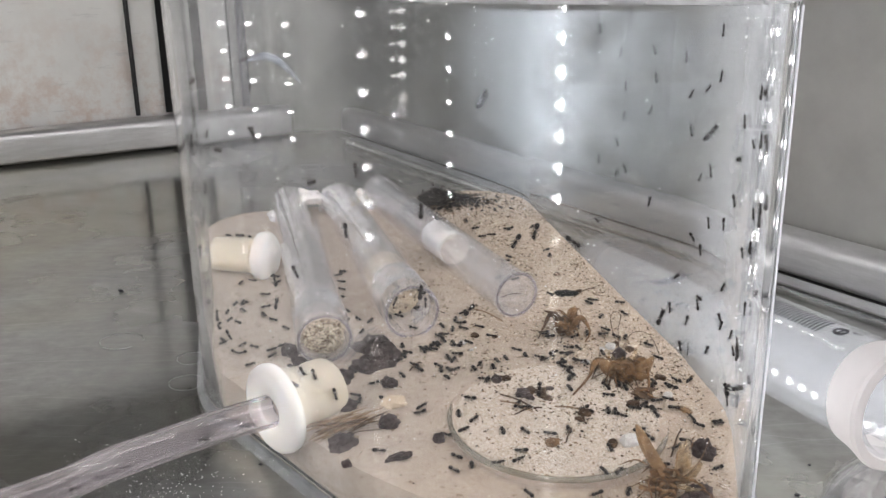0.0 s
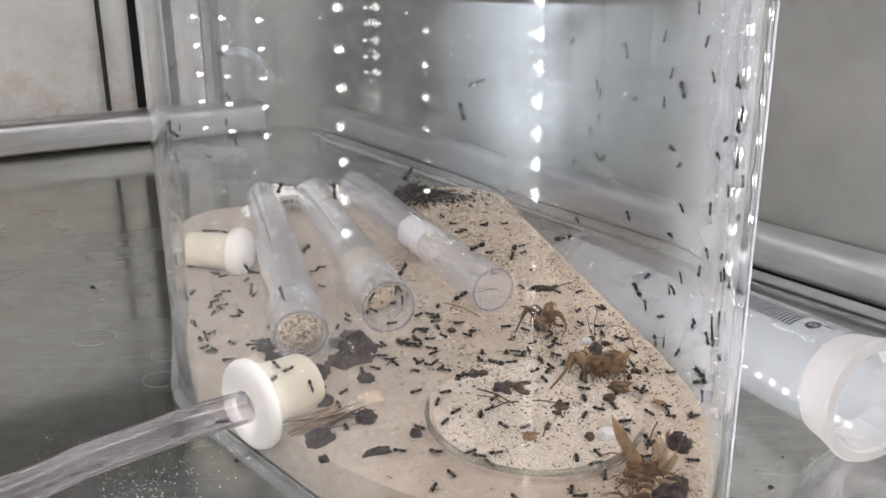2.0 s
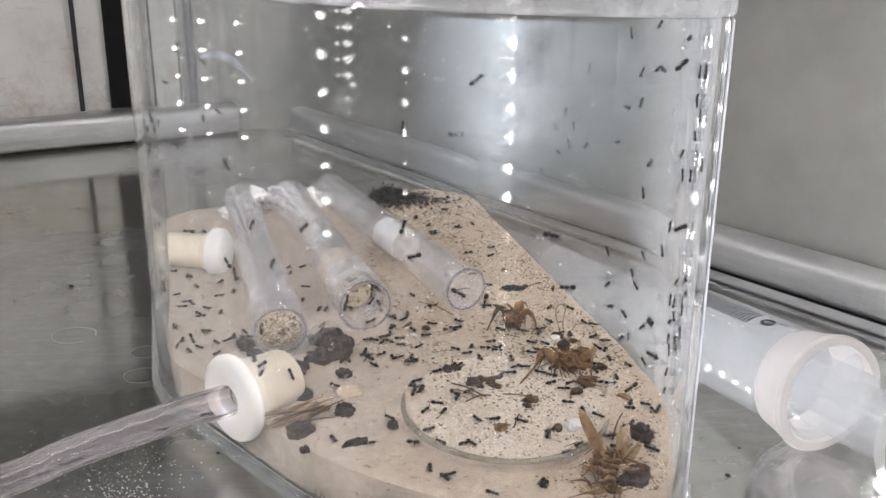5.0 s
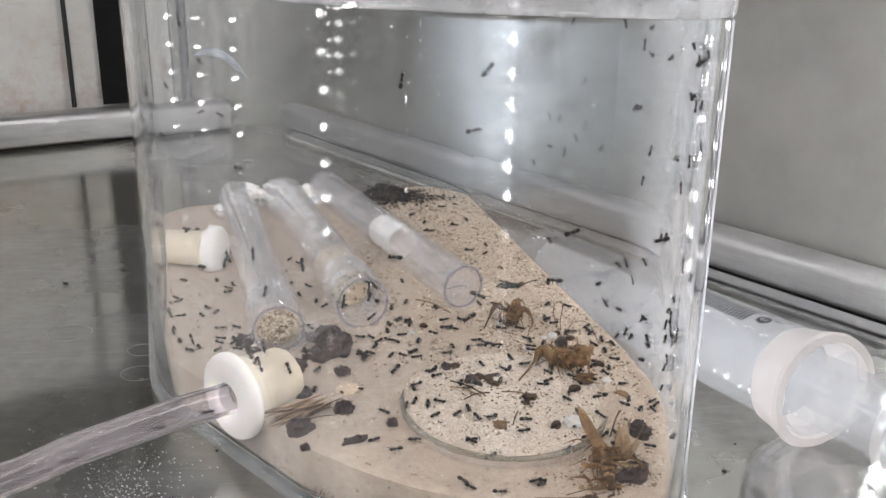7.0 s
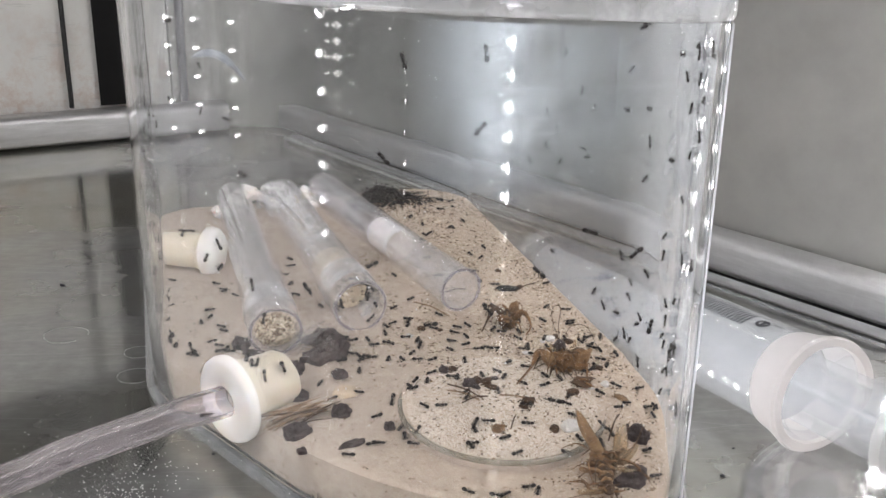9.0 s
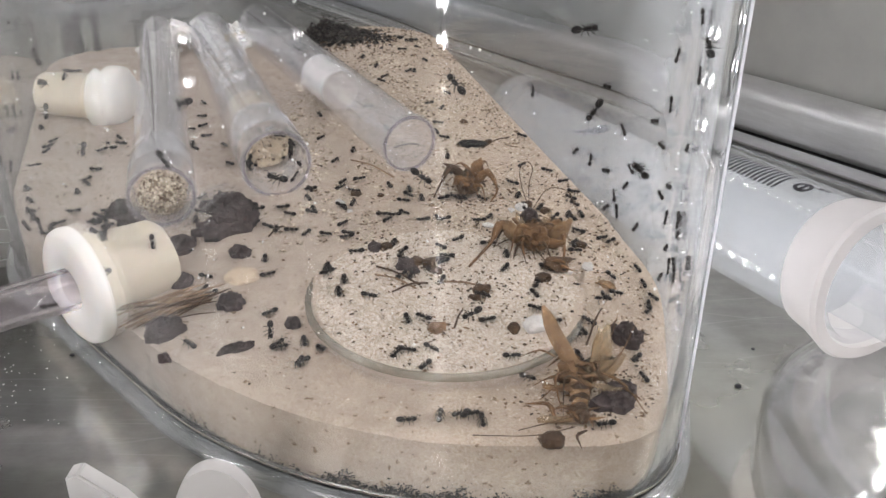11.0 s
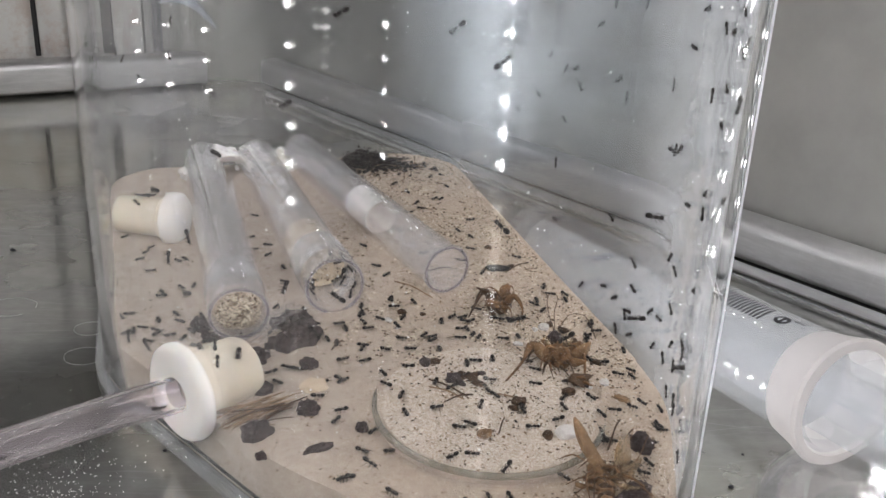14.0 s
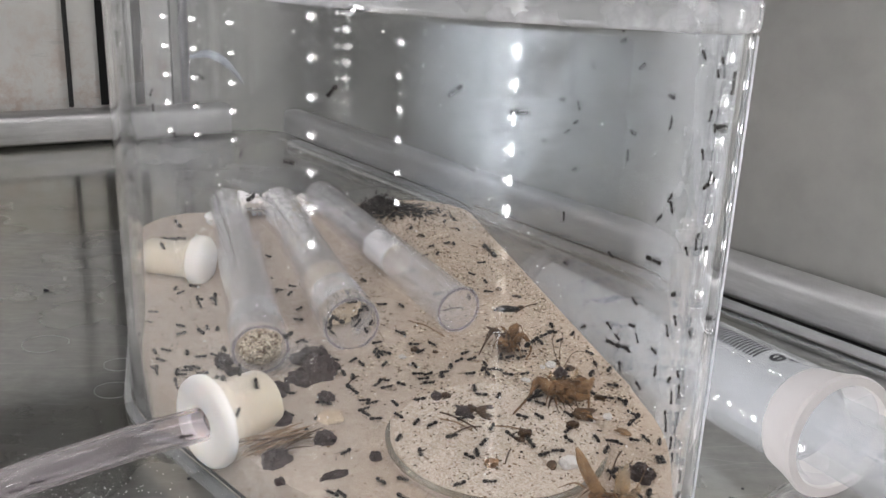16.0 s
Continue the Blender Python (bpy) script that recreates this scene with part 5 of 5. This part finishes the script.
        thing("ring_mark", sweep(ring, 0.00006, 4), M_RAIL, "faint ring scratched into the steel tray", "scratch", "ring marks", m=pose(x, y, 0.0))
    spots = []
    for k in range(620):
        s, z = rng.uniform(0, path[-1][0]), rng.uniform(0.03, 0.129)
        p, tan, nrm = wall_at(path, s)
        spots.append((lean(p.x, z) + nrm.x * 0.0002, p.y + nrm.y * 0.0002, z))
    scatter("wall_specks", spots, (0.0001, 0.0003), M_EGG, "pale specks dried onto the jar wall", "specks", 21, 1.2)
    # a few dark specks and a faint stain on the tray
    for k, (x, y, s) in enumerate(((0.119, 0.2115, 0.0008), (-0.03, 0.2265, 0.0006), (-0.118, 0.36, 0.0012), (0.136, 0.206, 0.0004), (0.128, 0.226, 0.0005))):
        bm = bmesh.new()
        blob(bm, (0, 0, 0), (s, s * 0.8, s * 0.5), detail=2, rough=0.4, seed=k)
        thing("speck", bm, M_INK, "small black speck on the steel tray", "speck", "specks on the tray", m=pose(x, y, s * 0.4))


# ---- ants ----
def wall_path():
    """The jar's inner wall from above: running length, point."""
    pts = rounded(CORNERS, RADII, WALL, 24)
    pts.append(pts[0])
    out, s = [], 0.0
    for i, p in enumerate(pts):
        if i:
            s += (p - pts[i - 1]).length
        out.append((s, p))
    return out


def wall_at(path, s):
    s = s % path[-1][0]
    for (s0, p), (s1, q) in zip(path, path[1:]):
        if s0 <= s <= s1 and s1 > s0:
            t = (q - p).normalized()
            return p + (q - p) * ((s - s0) / (s1 - s0)), t, Vector((-t.y, t.x))
    t = (path[1][1] - path[0][1]).normalized()
    return path[0][1], t, Vector((-t.y, t.x))


def nearest_s(path, x, y):
    return min(path, key=lambda e: (e[1] - Vector((x, y))).length)[0]


_path = wall_path()
WALL_MARKS = {"side": nearest_s(_path, 0.101, 0.262), "right": nearest_s(_path, 0.09, 0.29), "corner": nearest_s(_path, 0.1, 0.2), "back": nearest_s(_path, -0.02, 0.42), "left": nearest_s(_path, -0.065, 0.3), "front": nearest_s(_path, 0.06, 0.175), "chamfer": nearest_s(_path, -0.02, 0.22)}


def build_ant():
    """One ant, 3.6 mm long, x ahead, feet at z = 0."""
    bm = bmesh.new()
    blob(bm, (0.0, 0, 0.00072), (0.00062, 0.00034, 0.00035), detail=2)
    blob(bm, (-0.0007, 0, 0.00062), (0.00018, 0.00015, 0.00022), detail=1)
    ant = thing("ant", bm, M_ANT, "small black ant walking on the pale sand", "ant", "ants of the colony")
    bm = bmesh.new()
    blob(bm, (0.00098, 0, 0.00078), (0.00048, 0.00046, 0.00036), detail=2)
    head = part("head", bm, M_ANT, ant)
    bm = bmesh.new()
    blob(bm, (-0.00145, 0, 0.00078), (0.00076, 0.00055, 0.0005), detail=2)
    part("abdomen", bm, M_ANT, ant)
    for side in (-1, 1):
        for x0, x1, y1 in ((0.0003, 0.0009, 0.0008), (0.0, 0.0001, 0.00095), (-0.0003, -0.001, 0.0009)):
            pts = [(x0, side * 0.0002, 0.0006), ((x0 + x1) / 2, side * y1 * 0.55, 0.00105), (x1, side * y1, 0.00004)]
            part("leg", sweep(pts, [0.0001, 0.00008, 0.00005], 4), M_ANT, ant)
        part("antenna", sweep([(0.0013, side * 0.00018, 0.0009), (0.0016, side * 0.00055, 0.0012), (0.0021, side * 0.0006, 0.0009)], [0.00005, 0.00005, 0.00004], 4), M_ANT, head)
    return ant


def stand(p, ahead, up):
    up = up.normalized()
    ahead = (ahead - up * ahead.dot(up)).normalized()
    side = up.cross(ahead)
    return Matrix((ahead, side, up)).transposed().to_4x4(), p


def ant_pose(p, ahead, up):
    r, p = stand(p, ahead, up)
    return Matrix.Translation(p) @ r


def near_tube(x, y):
    for a, b, r in TUBES:
        a, b = Vector(a[:2]), Vector(b[:2])
        d = b - a
        u = max(0, min(1, (Vector((x, y)) - a).dot(d) / d.length_squared))
        if (a + d * u - Vector((x, y))).length < r * 0.9:
            return True
    return math.hypot(x + 0.0133, y - 0.225) < 0.012


def sand_walk(rng, x, y, speed):
    """Rows of an ant that wanders on the sand."""
    h = rng.uniform(0, 6.28)
    rows = []
    for k in range(17):
        up = Vector((ground(x - 0.0008, y) - ground(x + 0.0008, y), ground(x, y - 0.0008) - ground(x, y + 0.0008), 0.0016))
        up = up.normalized().lerp(Vector((0, 0, 1)), 0.5)
        rows.append((k, ant_pose(Vector((x, y, ground(x, y) + 0.0001)), Vector((math.cos(h), math.sin(h), 0)), up)))
        for attempt in range(8):
            turn = rng.gauss(0, 0.35 + 0.3 * attempt)
            turn = max(-1.3, min(1.3, turn))
            st = speed * rng.uniform(0.3, 1.5)
            nx, ny = x + st * math.cos(h + turn), y + st * math.sin(h + turn)
            if inside(nx, ny, 0.0055) and not near_tube(nx, ny) and ny < 0.415:
                x, y, h = nx, ny, h + turn
                break
        else:
            h += 1.2
    return rows


def wall_walk(rng, s, z, speed, low, high):
    h = rng.choice((1.57, -1.57)) + rng.gauss(0, 0.7)
    rows = []
    for k in range(17):
        p, tan, nrm = wall_at(_path, s)
        t3, n3 = Vector((tan.x, tan.y, 0)), Vector((nrm.x, nrm.y, 0))
        rows.append((k, ant_pose(Vector((lean(p.x, z), p.y, z)) + n3 * 0.0001, t3 * math.cos(h) + Vector((0, 0, 1)) * math.sin(h), n3)))
        turn = max(-1.2, min(1.2, rng.gauss(0, 0.4)))
        nz = z + speed * math.sin(h + turn)
        if nz < low or nz > high:
            turn = 1.25 if math.cos(h) * math.sin(h) * (1 if nz < low else -1) > 0 else -1.25
            h += turn
            continue
        h += turn
        st = speed * rng.uniform(0.4, 1.4)
        s, z = s + st * math.cos(h), z + st * math.sin(h) * 0.999
    return rows


def motions():
    rng = random.Random(21)
    model = build_ant()
    plans = []
    def on_sand(n, spot, speeds):
        made = 0
        while made < n:
            x, y = spot()
            if inside(x, y, 0.006) and not near_tube(x, y) and y < 0.415:
                plans.append(sand_walk(rng, x, y, rng.choice(speeds)))
                made += 1
    on_sand(66, lambda: (rng.uniform(0.055, 0.1), rng.uniform(0.18, 0.3)), (0.0002, 0.0006, 0.002, 0.004))
    on_sand(42, lambda: (rng.uniform(0.02, 0.085), rng.uniform(0.185, 0.26)), (0.0002, 0.0008, 0.003))
    on_sand(40, lambda: (rng.uniform(-0.01, 0.05), rng.uniform(0.18, 0.29)), (0.001, 0.003, 0.005))
    on_sand(26, lambda: (rng.gauss(0.016, 0.007), rng.gauss(0.268, 0.007)), (0.0003, 0.001, 0.003))
    on_sand(24, lambda: (rng.uniform(0.02, 0.075), rng.uniform(0.3, 0.41)), (0.0003, 0.001))
    on_sand(44, lambda: (rng.uniform(-0.07, -0.01), rng.uniform(0.23, 0.34)), (0.001, 0.003))
    def on_wall(n, mark, spread, z0, z1, speed):
        for k in range(n):
            plans.append(wall_walk(rng, WALL_MARKS[mark] + rng.uniform(-spread, spread), rng.uniform(z0, z1), rng.choice(speed), 0.022, 0.126))
    on_wall(44, "right", 0.09, 0.04, 0.122, (0.002, 0.005))
    on_wall(16, "side", 0.034, 0.021, 0.044, (0.0005, 0.002))
    on_wall(5, "corner", 0.03, 0.05, 0.12, (0.002, 0.005))
    on_wall(24, "left", 0.07, 0.03, 0.115, (0.001, 0.004))
    on_wall(12, "front", 0.05, 0.04, 0.12, (0.002, 0.004))
    on_wall(6, "chamfer", 0.03, 0.025, 0.1, (0.002, 0.004))
    on_wall(6, "back", 0.06, 0.03, 0.1, (0.001, 0.003))
    ta, tb, tr = TUBES[1]
    ta, tb = Vector(ta), Vector(tb)
    axis = (tb - ta).normalized()
    side = axis.cross(Vector((0, 0, 1))).normalized()
    for k in range(24):
        u, ang, h = rng.uniform(0.001, 0.024), rng.uniform(0, 6.28), rng.uniform(0, 6.28)
        rows = []
        for i in range(17):
            out = side * math.cos(ang) + side.cross(axis) * math.sin(ang)
            p = ta + axis * u + out * (tr - 0.0013)
            rows.append((i, ant_pose(p, axis * math.cos(h) + out.cross(axis) * math.sin(h), -out)))
            h += rng.gauss(0, 0.3)
            step = rng.choice((0.0002, 0.0008))
            u, ang = min(max(u + step * math.cos(h), 0.0005), 0.026), ang + step * math.sin(h) / tr
        plans.append(rows)
    hose = curve_points(HOSE, 10)
    for k, (u0, v) in enumerate(((22.0, -0.25), (34.0, 0.1), (48.0, 0.3), (52.0, -0.2), (57.0, -0.3))):
        rows = []
        for i in range(17):
            u = min(max(u0 + v * i, 14.0), len(hose) - 3.0)
            j = int(u)
            d = (hose[j + 1] - hose[j]) * (1 if v > 0 else -1)
            p = hose[j].lerp(hose[j + 1], u - j) - Vector((0, 0, 0.0033))
            rows.append((i, ant_pose(p, d, Vector((0, 0, 1)))))
        plans.append(rows)
    # on the plugs of the stoppers
    for foot, tip, rad, count in (((-0.0222, 0.222, 0.0215), (-0.0095, 0.2343, 0.0215), 0.0098, 4), ((-0.0475, 0.334, 0.0258), (-0.0715, 0.339, 0.0258), 0.0075, 4)):
        foot, tip = Vector(foot), Vector(tip)
        axis = (tip - foot).normalized()
        side = axis.cross(Vector((0, 0, 1))).normalized()
        for k in range(count):
            u, ang, h = rng.uniform(0.007, 0.015), rng.uniform(-0.2, 1.3), rng.uniform(0, 6.28)
            rows = []
            for i in range(17):
                out = side * math.sin(ang) + Vector((0, 0, 1)) * math.cos(ang)
                rows.append((i, ant_pose(foot + axis * u + out * (rad - 0.0004 * u / 0.009), axis * math.cos(h) + out.cross(axis) * math.sin(h), out)))
                h += rng.gauss(0, 0.3)
                step = rng.choice((0.0, 0.0004, 0.0009))
                u, ang = min(max(u + step * math.cos(h), 0.006), 0.016), ang + step * math.sin(h) / rad
            plans.append(rows)
    ants = [model] + [copy_thing(model, rows[0][1]) for rows in plans[1:]]
    for ant, rows in zip(ants, plans):
        up = rows[0][1].to_3x3().col[2]
        tagged(ant, "small black ant walking on the pale sand" if up.z > 0.5 else "small black ant climbing the clear jar wall")
        walk(ant, rows)


build_setting()
build_led_strips()
build_cables()
build_jar()
build_sand()
build_grains()
build_dish()
build_tubes()
build_stopper(along((-0.0222, 0.222, 0.0215), (-0.0095, 0.2343, 0.0215)), "cream silicone stopper with a white flange set through the jar's wall")
build_stopper(along((-0.0475, 0.334, 0.0258), (-0.0715, 0.339, 0.0258)), "smaller cream silicone stopper with its white cap inside the jar", 0.76, 0.027, True)
build_hose(HOSE, "bent clear hose leading from the stopper across the tray")
build_syringe()
build_lid()
build_wing_cap()
build_crickets()
build_bits()
motions()
